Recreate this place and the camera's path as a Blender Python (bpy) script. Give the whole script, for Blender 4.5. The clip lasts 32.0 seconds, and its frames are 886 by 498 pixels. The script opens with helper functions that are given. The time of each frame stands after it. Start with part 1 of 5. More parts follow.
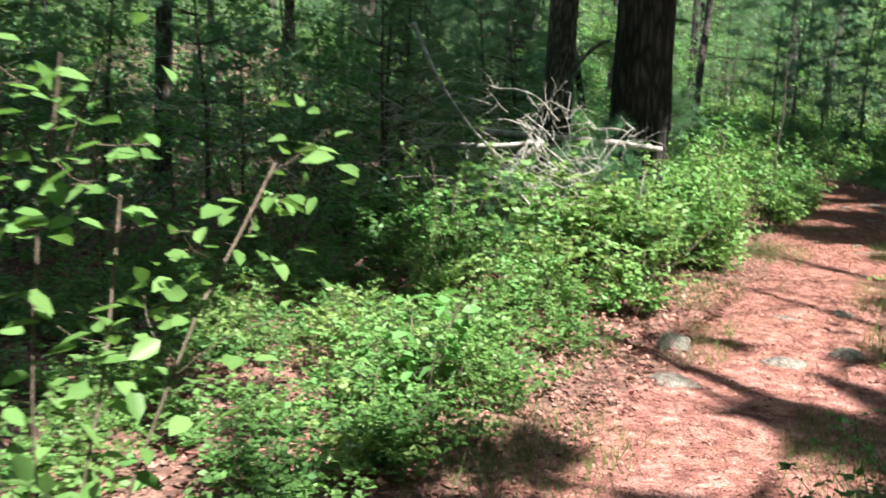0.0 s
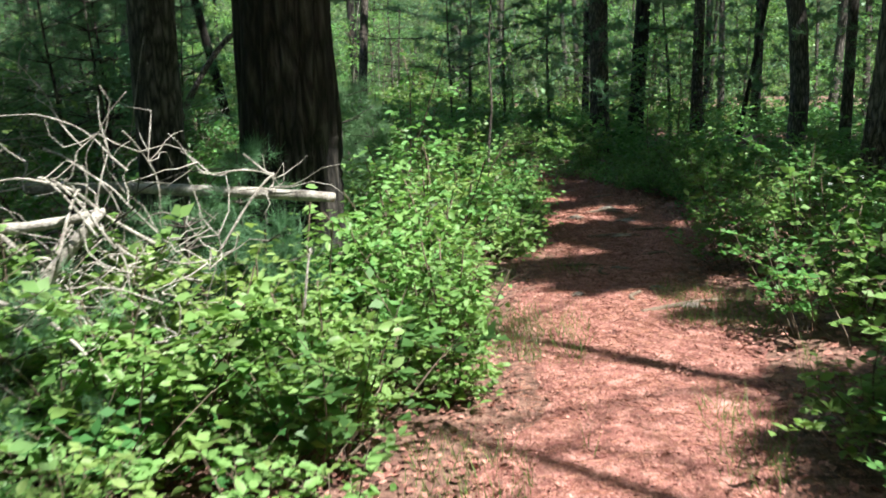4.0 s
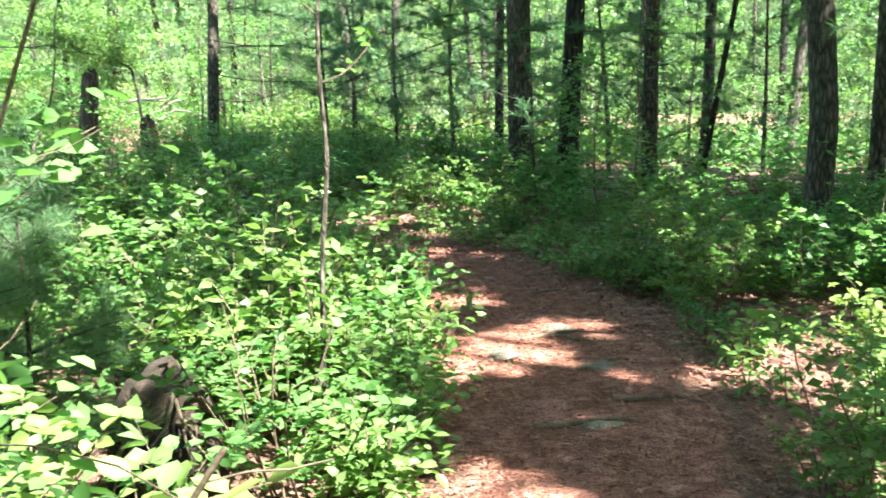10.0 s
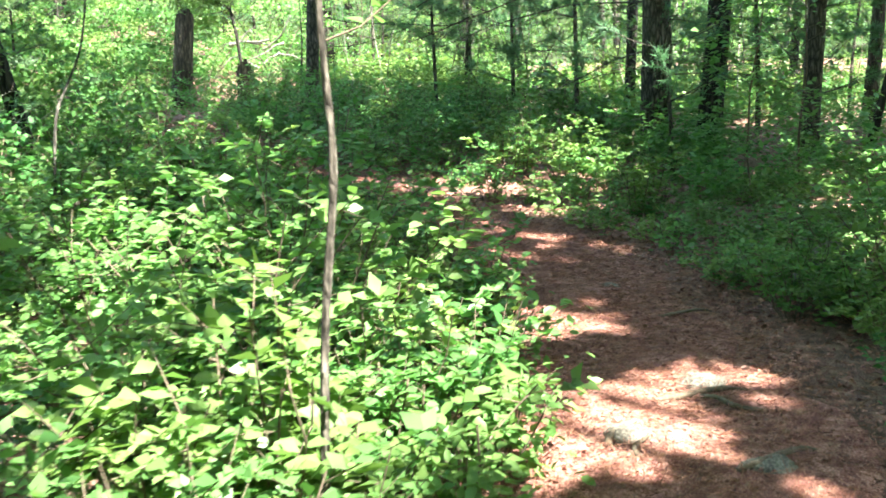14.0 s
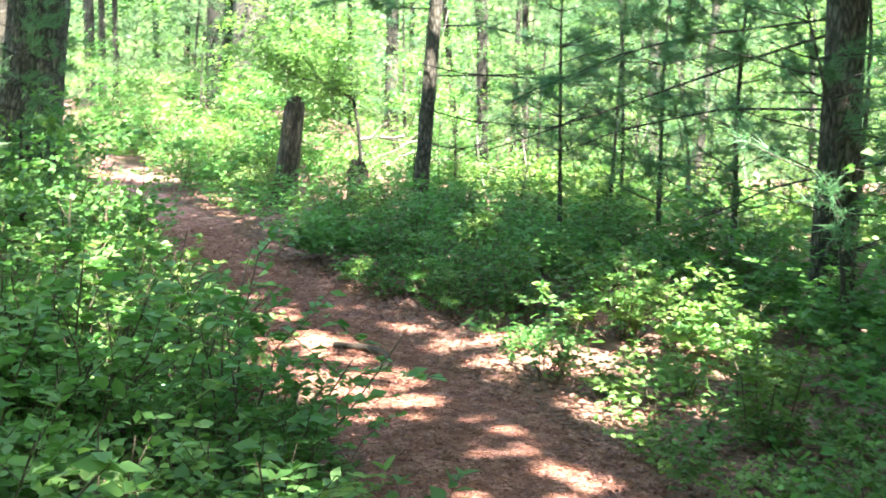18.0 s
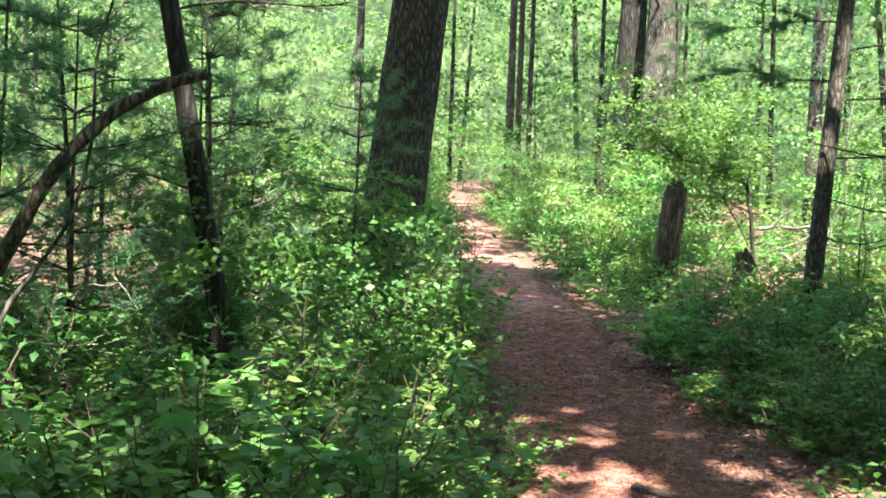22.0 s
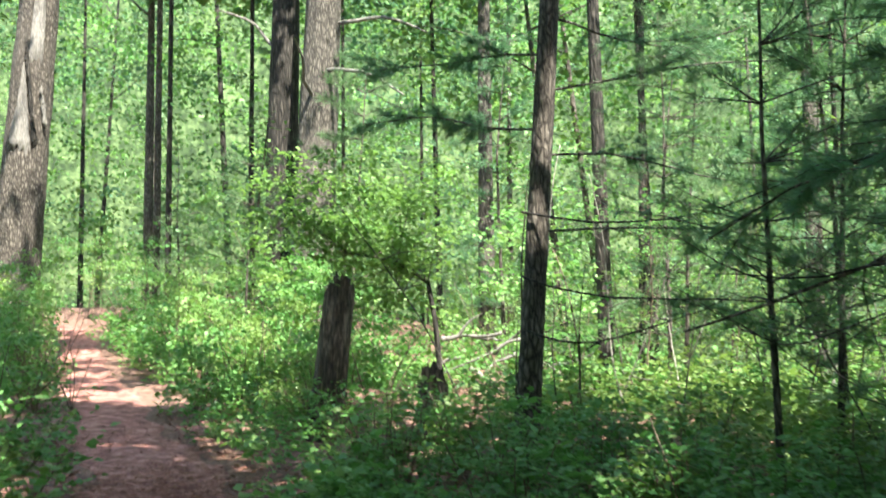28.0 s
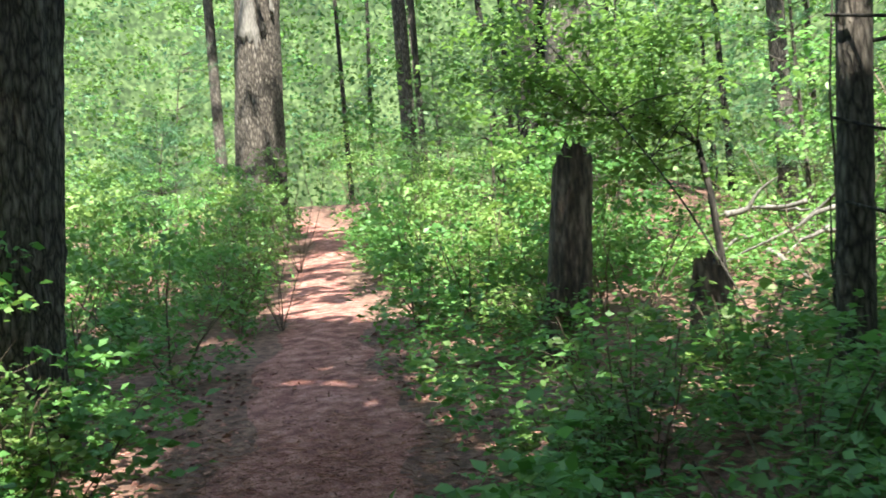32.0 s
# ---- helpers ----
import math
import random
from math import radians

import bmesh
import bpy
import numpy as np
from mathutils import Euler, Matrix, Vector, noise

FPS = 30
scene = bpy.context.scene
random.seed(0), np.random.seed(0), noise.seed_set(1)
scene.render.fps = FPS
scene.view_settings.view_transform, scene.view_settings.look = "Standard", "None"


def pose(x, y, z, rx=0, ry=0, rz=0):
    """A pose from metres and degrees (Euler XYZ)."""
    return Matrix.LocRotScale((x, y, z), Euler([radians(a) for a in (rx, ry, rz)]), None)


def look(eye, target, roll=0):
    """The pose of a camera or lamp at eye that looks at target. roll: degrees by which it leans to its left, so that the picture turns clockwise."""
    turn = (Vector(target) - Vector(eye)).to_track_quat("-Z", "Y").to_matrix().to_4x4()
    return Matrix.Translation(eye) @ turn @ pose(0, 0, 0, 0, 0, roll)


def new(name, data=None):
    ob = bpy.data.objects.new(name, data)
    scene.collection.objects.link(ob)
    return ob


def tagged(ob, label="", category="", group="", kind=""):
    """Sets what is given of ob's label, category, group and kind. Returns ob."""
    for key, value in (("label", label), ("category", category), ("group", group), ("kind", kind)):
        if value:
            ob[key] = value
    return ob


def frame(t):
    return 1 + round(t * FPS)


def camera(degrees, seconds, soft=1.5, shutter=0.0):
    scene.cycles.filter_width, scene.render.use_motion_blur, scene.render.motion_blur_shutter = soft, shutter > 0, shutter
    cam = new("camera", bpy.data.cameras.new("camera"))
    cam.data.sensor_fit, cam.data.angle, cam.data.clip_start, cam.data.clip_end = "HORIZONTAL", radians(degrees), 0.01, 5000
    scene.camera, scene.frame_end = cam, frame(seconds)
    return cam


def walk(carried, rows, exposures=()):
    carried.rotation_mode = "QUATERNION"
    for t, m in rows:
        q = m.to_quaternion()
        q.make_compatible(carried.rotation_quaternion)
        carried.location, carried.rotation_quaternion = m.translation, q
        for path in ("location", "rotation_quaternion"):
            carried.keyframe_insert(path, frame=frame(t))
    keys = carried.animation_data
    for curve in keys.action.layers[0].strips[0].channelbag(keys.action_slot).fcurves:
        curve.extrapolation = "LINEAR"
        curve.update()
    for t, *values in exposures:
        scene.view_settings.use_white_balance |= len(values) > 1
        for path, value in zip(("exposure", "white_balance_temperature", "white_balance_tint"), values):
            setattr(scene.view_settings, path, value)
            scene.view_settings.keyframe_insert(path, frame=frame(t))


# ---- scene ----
cam = camera(45.0, 32.0, soft=1.7, shutter=0.4)
PATH = [
    # seconds, eye x y z, turn to the left, tilt up, lean
    (0, -0.00, 0.00, 1.48, 24.2, -9.3, 2.8),
    (0.5, -0.20, 0.47, 1.39, 20.9, -10.1, 0.9),
    (1, -0.34, 0.92, 1.47, 18.4, -9.6, 0.2),
    (1.5, -0.56, 1.47, 1.47, 15.5, -10.3, 0.6),
    (2, -0.68, 1.94, 1.47, 13.4, -10.3, 2.0),
    (2.5, -0.70, 2.46, 1.55, 12.3, -10.6, 2.0),
    (3, -0.78, 2.91, 1.51, 11.7, -10.5, 2.7),
    (3.5, -0.84, 3.44, 1.51, 8.6, -10.2, -0.6),
    (5.5, -1.17, 5.79, 1.49, 6.0, -7.2, -2.7),
    (6, -1.14, 6.24, 1.44, 4.6, -8.8, -0.7),
    (6.5, -1.17, 6.69, 1.48, 3.5, -10.1, 0.1),
    (7, -1.09, 7.18, 1.41, 3.7, -14.0, -1.6),
    (7.5, -1.09, 7.62, 1.46, 3.9, -14.1, 0.2),
    (8, -1.14, 7.98, 1.51, 2.1, -11.3, -1.6),
    (8.5, -1.09, 8.43, 1.45, 0.1, -10.0, -0.1),
    (9, -1.03, 8.76, 1.50, 1.6, -9.5, -0.8),
    (9.5, -1.03, 8.93, 1.50, 3.4, -8.2, -2.5),
    (10, -1.02, 9.00, 1.48, 2.2, -8.8, -2.0),
    (10.5, -1.00, 9.02, 1.48, -1.5, -9.4, -2.0),
    (11, -1.02, 9.06, 1.48, -4.9, -9.8, -0.9),
    (11.5, -1.01, 9.08, 1.48, -5.6, -10.6, -0.6),
    (12, -1.01, 9.13, 1.49, -6.7, -10.2, 2.2),
    (12.5, -0.99, 9.57, 1.51, -2.0, -10.5, 0.8),
    (13, -1.02, 9.91, 1.46, 7.5, -8.9, 0.7),
    (13.5, -1.07, 10.36, 1.53, 7.4, -11.2, 1.5),
    (14, -0.99, 10.79, 1.52, 9.1, -11.7, -1.9),
    (14.5, -0.95, 11.22, 1.54, 10.4, -8.7, 1.9),
    (16.5, -0.74, 12.86, 1.65, 7.6, -8.3, 1.6),
    (17, -0.58, 13.13, 1.64, 11.2, -6.5, 1.5),
    (17.5, -0.47, 13.62, 1.58, 18.1, -5.6, -3.8),
    (18, -0.46, 13.93, 1.50, 20.4, -6.3, 1.1),
    (18.5, -0.47, 14.26, 1.52, 22.2, -6.9, 2.3),
    (19, -0.48, 14.69, 1.51, 32.0, -7.7, -1.1),
    (19.5, -0.47, 14.98, 1.49, 41.0, -7.3, -1.1),
    (20, -0.55, 15.27, 1.49, 39.5, -7.7, 0.3),
    (20.5, -0.55, 15.36, 1.56, 41.1, -6.9, 4.0),
    (21, -0.45, 15.37, 1.56, 44.3, -3.3, 3.4),
    (21.5, -0.42, 15.40, 1.56, 44.2, -2.6, 1.6),
    (22, -0.42, 15.41, 1.56, 43.6, -2.5, 2.1),
    (22.5, -0.44, 15.42, 1.56, 43.1, -2.5, 2.2),
    (23, -0.44, 15.42, 1.56, 42.8, -2.8, 2.2),
    (23.5, -0.45, 15.41, 1.55, 42.9, -2.9, 2.9),
    (24, -0.50, 15.40, 1.53, 42.9, -4.1, 5.1),
    (24.5, -0.57, 15.43, 1.51, 42.2, -9.4, 3.8),
    (25, -0.66, 15.54, 1.49, 38.6, -9.8, 1.9),
    (25.5, -0.81, 16.08, 1.47, 35.0, -9.8, 1.0),
    (26, -0.96, 16.52, 1.41, 28.9, -6.8, -0.5),
    (26.5, -1.22, 16.93, 1.40, 25.6, -6.0, 1.3),
    (28.5, -2.54, 18.88, 1.32, 27.1, 7.0, -2.6),
    (29, -2.67, 19.15, 1.35, 28.5, 6.8, -4.6),
    (29.5, -2.76, 19.33, 1.34, 29.1, 4.2, -3.9),
    (30, -2.82, 19.55, 1.37, 27.7, -0.6, -5.6),
    (30.5, -2.90, 19.84, 1.35, 31.4, -0.1, -5.8),
    (31, -2.99, 20.27, 1.40, 38.1, -0.7, -5.8),
    (31.5, -3.13, 20.63, 1.43, 39.8, -1.4, -3.5),
    (32, -3.29, 20.91, 1.43, 41.9, -1.1, -4.8),
]


def eye_pose(x, y, z, yaw, pitch, roll):
    return Matrix.Translation((x, y, z)) @ Euler((0, 0, radians(yaw))).to_matrix().to_4x4() @ \
        Euler((radians(90 + pitch), 0, 0)).to_matrix().to_4x4() @ Euler((0, 0, radians(roll))).to_matrix().to_4x4()


walk(cam, [(r[0], eye_pose(*r[1:])) for r in PATH],
     exposures=[(0, 2.0, 6450, 7), (2, 1.77, 6450, 7), (3.5, 1.75, 6450, 7), (5.5, 1.85, 6500, 6), (8.2, 2.15, 6500, 4), (9, 3.05, 6700, 2), (12, 3.35, 6800, 1), (14, 3.4, 6800, 1), (17, 3.8, 6900, 2), (20, 3.55, 6900, 2),
                (22, 2.75, 7000, 4), (24, 3.1, 7000, 4), (25, 3.4, 7000, 4), (26, 3.4, 6900, 3), (29, 2.25, 6850, 5), (32, 2.3, 6850, 5)])

# ---- light: high sun behind and to the right, clear sky ----
SUN_AZ, SUN_EL = math.atan2(0.78, -0.62), radians(57)      # compass from +y towards +x
SUN_DIR = Vector((math.sin(SUN_AZ) * math.cos(SUN_EL), math.cos(SUN_AZ) * math.cos(SUN_EL), math.sin(SUN_EL)))
world = bpy.data.worlds.new("sky")
scene.world = world
world.use_nodes = True
wn = world.node_tree
sky = wn.nodes.new("ShaderNodeTexSky")
sky.sky_type = 'NISHITA'
sky.sun_disc = False
sky.sun_elevation, sky.sun_rotation = SUN_EL, SUN_AZ
wn.links.new(sky.outputs[0], wn.nodes["Background"].inputs[0])
wn.nodes["Background"].inputs[1].default_value = 0.15
sun = new("sun", bpy.data.lights.new("sun", 'SUN'))
sun.data.energy, sun.data.angle, sun.data.color = 4.6, radians(0.53), (1.0, 0.96, 0.90)
sun.matrix_world = look((0, 0, 0), -SUN_DIR)

RNG = np.random.default_rng(7)


# ---- materials ----
def ramp_material(name, low, mid, high, scale, rough=0.85, bump=0.3, detail=6, fine=8.0, per=None, spread=0.35, distortion=0.3, stretch=1.0):
    """A procedural surface: two noise scales blend three colours; per adds a change from piece to piece."""
    m = bpy.data.materials.new(name)
    m.use_nodes = True
    n, l = m.node_tree.nodes, m.node_tree.links
    b = n["Principled BSDF"]
    co = n.new("ShaderNodeTexCoord")
    a = n.new("ShaderNodeTexNoise")
    a.inputs["Scale"].default_value, a.inputs["Detail"].default_value = scale, detail
    a.inputs["Distortion"].default_value = distortion
    c = n.new("ShaderNodeTexNoise")
    c.inputs["Scale"].default_value, c.inputs["Detail"].default_value = scale * fine, 4
    mp = n.new("ShaderNodeMapping")
    mp.inputs["Scale"].default_value = (1, 1, stretch)
    l.new(co.outputs["Object"], mp.inputs["Vector"])
    l.new(mp.outputs[0], a.inputs["Vector"])
    l.new(mp.outputs[0], c.inputs["Vector"])
    mix = n.new("ShaderNodeMath")
    mix.operation = 'ADD'
    half = n.new("ShaderNodeMath")
    half.operation = 'MULTIPLY'
    half.inputs[1].default_value = 0.5
    l.new(a.outputs["Fac"], mix.inputs[0])
    l.new(c.outputs["Fac"], mix.inputs[1])
    l.new(mix.outputs[0], half.inputs[0])
    r = n.new("ShaderNodeValToRGB")
    r.color_ramp.elements[0].position, r.color_ramp.elements[0].color = 0.38, (*low, 1)
    r.color_ramp.elements[1].position, r.color_ramp.elements[1].color = 0.62, (*high, 1)
    e = r.color_ramp.elements.new(0.5)
    e.color = (*mid, 1)
    l.new(half.outputs[0], r.inputs[0])
    colour = r.outputs[0]
    if per:
        g = n.new("ShaderNodeNewGeometry") if per == "island" else n.new("ShaderNodeObjectInfo")
        h = n.new("ShaderNodeHueSaturation")
        v = n.new("ShaderNodeMapRange")
        v.inputs["To Min"].default_value, v.inputs["To Max"].default_value = 1 - spread, 1 + spread
        l.new(g.outputs["Random Per Island" if per == "island" else "Random"], v.inputs["Value"])
        l.new(v.outputs[0], h.inputs["Value"])
        l.new(colour, h.inputs["Color"])
        colour = h.outputs[0]
    l.new(colour, b.inputs["Base Color"])
    b.inputs["Roughness"].default_value = rough
    if bump:
        k = n.new("ShaderNodeBump")
        k.inputs["Strength"].default_value, k.inputs["Distance"].default_value = bump, 0.02
        l.new(half.outputs[0], k.inputs["Height"])
        l.new(k.outputs[0], b.inputs["Normal"])
    return m


def leaf_material(name, a, b, glow, rough=0.45, through_share=0.45, hue=0.03):
    """A leaf: gloss on top, light let through from behind; tone differs from leaf to leaf."""
    m = bpy.data.materials.new(name)
    m.use_nodes = True
    n, l = m.node_tree.nodes, m.node_tree.links
    p = n["Principled BSDF"]
    g = n.new("ShaderNodeNewGeometry")
    r = n.new("ShaderNodeValToRGB")
    r.color_ramp.elements[0].color, r.color_ramp.elements[1].color = (*a, 1), (*b, 1)
    l.new(g.outputs["Random Per Island"], r.inputs[0])
    o = n.new("ShaderNodeObjectInfo")
    h = n.new("ShaderNodeHueSaturation")
    v = n.new("ShaderNodeMapRange")
    v.inputs["To Min"].default_value, v.inputs["To Max"].default_value = 0.5 - hue, 0.5 + hue
    l.new(o.outputs["Random"], v.inputs["Value"])
    l.new(v.outputs[0], h.inputs["Hue"])
    l.new(r.outputs[0], h.inputs["Color"])
    l.new(h.outputs[0], p.inputs["Base Color"])
    p.inputs["Roughness"].default_value = rough
    p.inputs["Specular IOR Level"].default_value = 0.35
    t = n.new("ShaderNodeBsdfTranslucent")
    k = n.new("ShaderNodeMix")
    k.data_type, k.blend_type = 'RGBA', 'MULTIPLY'
    k.inputs[0].default_value = 1.0
    l.new(h.outputs[0], k.inputs[6])
    k.inputs[7].default_value = (*glow, 1)
    l.new(k.outputs[2], t.inputs["Color"])
    s = n.new("ShaderNodeMixShader")
    s.inputs[0].default_value = through_share
    l.new(p.outputs[0], s.inputs[1])
    l.new(t.outputs[0], s.inputs[2])
    l.new(s.outputs[0], n["Material Output"].inputs[0])
    return m


def bark_material(name, furrow, mid, ridge, across, along, depth=0.035):
    """Bark: long plates parted by deep dark furrows, with fine grain and pale weathering."""
    m = bpy.data.materials.new(name)
    m.use_nodes = True
    n, l = m.node_tree.nodes, m.node_tree.links
    p = n["Principled BSDF"]
    co, mp = n.new("ShaderNodeTexCoord"), n.new("ShaderNodeMapping")
    mp.inputs["Scale"].default_value = (across, across, along)
    l.new(co.outputs["Object"], mp.inputs["Vector"])
    warp = n.new("ShaderNodeTexNoise")
    warp.inputs["Scale"].default_value, warp.inputs["Detail"].default_value = 0.9, 3
    l.new(mp.outputs[0], warp.inputs["Vector"])
    shift = n.new("ShaderNodeMix")
    shift.data_type, shift.blend_type = 'RGBA', 'ADD'
    shift.inputs[0].default_value = 1.3
    l.new(mp.outputs[0], shift.inputs[6])
    l.new(warp.outputs["Color"], shift.inputs[7])
    vo = n.new("ShaderNodeTexVoronoi")
    vo.feature = 'DISTANCE_TO_EDGE'
    vo.inputs["Scale"].default_value = 1.0
    l.new(shift.outputs[2], vo.inputs["Vector"])
    fine = n.new("ShaderNodeTexNoise")
    fine.inputs["Scale"].default_value, fine.inputs["Detail"].default_value = 3.5, 6
    l.new(mp.outputs[0], fine.inputs["Vector"])
    wide = n.new("ShaderNodeTexNoise")
    wide.inputs["Scale"].default_value, wide.inputs["Detail"].default_value = 1.6, 3
    l.new(co.outputs["Object"], wide.inputs["Vector"])
    a = n.new("ShaderNodeMath")
    a.operation = 'MULTIPLY_ADD'
    a.inputs[1].default_value = 0.45
    l.new(fine.outputs["Fac"], a.inputs[0])
    l.new(vo.outputs["Distance"], a.inputs[2])
    k = n.new("ShaderNodeMath")
    k.operation = 'MULTIPLY_ADD'
    k.inputs[1].default_value = 0.25
    l.new(wide.outputs["Fac"], k.inputs[0])
    l.new(a.outputs[0], k.inputs[2])
    r = n.new("ShaderNodeValToRGB")
    r.color_ramp.elements[0].position, r.color_ramp.elements[0].color = 0.34, (*furrow, 1)
    r.color_ramp.elements[1].position, r.color_ramp.elements[1].color = 0.80, (*ridge, 1)
    e = r.color_ramp.elements.new(0.5)
    e.color = (*mid, 1)
    l.new(k.outputs[0], r.inputs[0])
    l.new(r.outputs[0], p.inputs["Base Color"])
    p.inputs["Roughness"].default_value = 0.95
    bu = n.new("ShaderNodeBump")
    bu.inputs["Strength"].default_value, bu.inputs["Distance"].default_value = 1.0, depth
    l.new(a.outputs[0], bu.inputs["Height"])
    l.new(bu.outputs[0], p.inputs["Normal"])
    return m


FLOOR = ramp_material("forest_floor", (0.045, 0.022, 0.016), (0.14, 0.072, 0.054), (0.30, 0.175, 0.135), 13.0, 0.95, 0.9, fine=9)
TRAIL = ramp_material("needle_trail", (0.085, 0.028, 0.022), (0.24, 0.093, 0.075), (0.49, 0.258, 0.218), 9.0, 0.95, 1.0, detail=9, fine=11)
LITTER = ramp_material("dry_leaf", (0.10, 0.036, 0.028), (0.24, 0.10, 0.08), (0.43, 0.235, 0.19), 20, 0.8, 0.1, per="island", spread=0.5)
NEEDLE_DRY = ramp_material("dry_needle", (0.15, 0.06, 0.035), (0.27, 0.12, 0.08), (0.4, 0.21, 0.15), 20, 0.8, 0.0, per="island", spread=0.45)
BARK_DARK = bark_material("dark_bark", (0.006, 0.005, 0.004), (0.024, 0.020, 0.016), (0.08, 0.070, 0.060), 17, 3.2, 0.06)
BARK_GREY = bark_material("grey_bark", (0.022, 0.019, 0.016), (0.075, 0.066, 0.056), (0.19, 0.17, 0.145), 26, 6.0, 0.02)
BARK_BROWN = bark_material("brown_bark", (0.018, 0.014, 0.011), (0.072, 0.060, 0.049), (0.18, 0.158, 0.134), 24, 7.0, 0.03)
BARK_RIDGE = bark_material("furrowed_bark", (0.020, 0.016, 0.012), (0.095, 0.082, 0.065), (0.22, 0.196, 0.158), 19, 3.6, 0.05)
DEADWOOD = ramp_material("weathered_wood", (0.13, 0.115, 0.10), (0.30, 0.275, 0.245), (0.5, 0.47, 0.43), 14, 0.9, 0.6)
ROTTEN = ramp_material("rotten_wood", (0.022, 0.017, 0.013), (0.075, 0.055, 0.042), (0.19, 0.145, 0.11), 9, 0.95, 1.0, stretch=0.3, fine=4)
BARE = ramp_material("bare_wood", (0.06, 0.054, 0.048), (0.135, 0.124, 0.112), (0.24, 0.222, 0.20), 5, 0.85, 0.6, stretch=0.25)
STONE = ramp_material("fieldstone", (0.05, 0.042, 0.035), (0.13, 0.112, 0.094), (0.28, 0.25, 0.215), 12, 0.9, 0.9, detail=9, per="object", spread=0.25)
MOSS = ramp_material("mossy_stone", (0.04, 0.05, 0.03), (0.12, 0.12, 0.09), (0.25, 0.24, 0.2), 7, 0.95, 0.8)
TWIG = ramp_material("twig", (0.06, 0.042, 0.03), (0.12, 0.088, 0.062), (0.2, 0.16, 0.12), 20, 0.9, 0.2)
GREENSTEM = ramp_material("green_stem", (0.06, 0.07, 0.03), (0.10, 0.11, 0.05), (0.16, 0.16, 0.08), 20, 0.8, 0.1)
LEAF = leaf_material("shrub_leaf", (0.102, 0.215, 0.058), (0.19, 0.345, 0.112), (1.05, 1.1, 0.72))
LEAF_DARK = leaf_material("dark_shaded_leaf", (0.066, 0.155, 0.044), (0.126, 0.25, 0.078), (1.05, 1.1, 0.72))
LEAF_LIGHT = leaf_material("pale_sunlit_leaf", (0.145, 0.28, 0.075), (0.25, 0.41, 0.145), (1.05, 1.08, 0.72))
LEAF_YELLOW = leaf_material("yellowing_leaf", (0.22, 0.24, 0.05), (0.32, 0.31, 0.09), (1.0, 1.0, 0.6))
CANOPY = leaf_material("canopy_leaf", (0.085, 0.18, 0.050), (0.16, 0.29, 0.092), (1.05, 1.1, 0.72))
PINE = leaf_material("pine_needle", (0.08, 0.17, 0.08), (0.155, 0.275, 0.14), (0.95, 1.1, 0.85), 0.5, 0.42)
GRASS = leaf_material("grass_blade", (0.09, 0.16, 0.04), (0.20, 0.25, 0.09), (1, 1.1, 0.7))
BLOSSOM = ramp_material("white_blossom", (0.6, 0.6, 0.55), (0.75, 0.75, 0.7), (0.8, 0.8, 0.78), 5, 0.7, 0.0)


# ---- ground shape and the trail's line ----
def smooth(v):
    v = np.clip(v, 0, 1)
    return v * v * (3 - 2 * v)


def ground_z(x, y):
    x, y = np.asarray(x, float), np.asarray(y, float)
    u = -(x + 3) * 0.6 + (y - 19) * 0.8
    v = (x + 3) * 0.8 + (y - 19) * 0.6
    far = np.clip(u, 0, 26)
    hill = 0.012 * far ** 1.6 * (1 - smooth((v - 3) / 7))
    dip = -0.8 * smooth((v - 8) / 9) * smooth((y - 16) / 10)
    rough_ = 0.035 * np.sin(x * 1.7 + 0.6 * y) * np.sin(y * 1.3 - 0.4 * x) + 0.02 * np.sin(3.1 * x + 1.0) * np.sin(2.7 * y)
    return hill + dip + rough_ * smooth((trail_gap(x, y) - 0.2) / 1.2)


TRAIL_LINE = [(-0.62, -8), (-0.64, 0), (-0.65, 6), (-0.63, 10), (-0.64, 13), (-0.75, 15), (-1.05, 16.8), (-1.85, 18.4), (-3.0, 19.8),
              (-4.3, 21.2), (-6.0, 22.9), (-7.9, 24.9), (-9.9, 26.7), (-12.2, 28.75), (-15.0, 31.3), (-17.0, 33.4), (-19.2, 34.7), (-22.5, 35.4), (-27.0, 35.5)]
_T = np.array(TRAIL_LINE)


def trail_gap(x, y):
    """Distance of a place from the trail's edge; below zero on the trail."""
    p = np.stack([np.asarray(x, float), np.asarray(y, float)], -1)
    best = np.full(p.shape[:-1], 1e9)
    for a, b in zip(_T[:-1], _T[1:]):
        d = b - a
        s = np.clip(((p - a) @ d) / (d @ d), 0, 1)
        best = np.minimum(best, np.linalg.norm(p - (a + s[..., None] * d), axis=-1))
    return best - 0.58 * np.interp(p[..., 1], [21, 25, 32], [1.0, 0.85, 0.52])


WALKED = np.array([(0, -0.5), (0, 0), (-0.84, 3.4), (-1.03, 8.8), (-1.0, 10.8), (-0.6, 13.1), (-0.4, 15.4), (-1.0, 16.5), (-2.5, 18.9), (-3.3, 20.9), (-3.5, 21.3)])


def walk_gap(x, y):
    """Distance of a place from the line walked, which stays free of plants."""
    p = np.stack([np.asarray(x, float), np.asarray(y, float)], -1)
    best = np.full(p.shape[:-1], 1e9)
    for a, b in zip(WALKED[:-1], WALKED[1:]):
        d = b - a
        s = np.clip(((p - a) @ d) / (d @ d), 0, 1)
        best = np.minimum(best, np.linalg.norm(p - (a + s[..., None] * d), axis=-1))
    return best


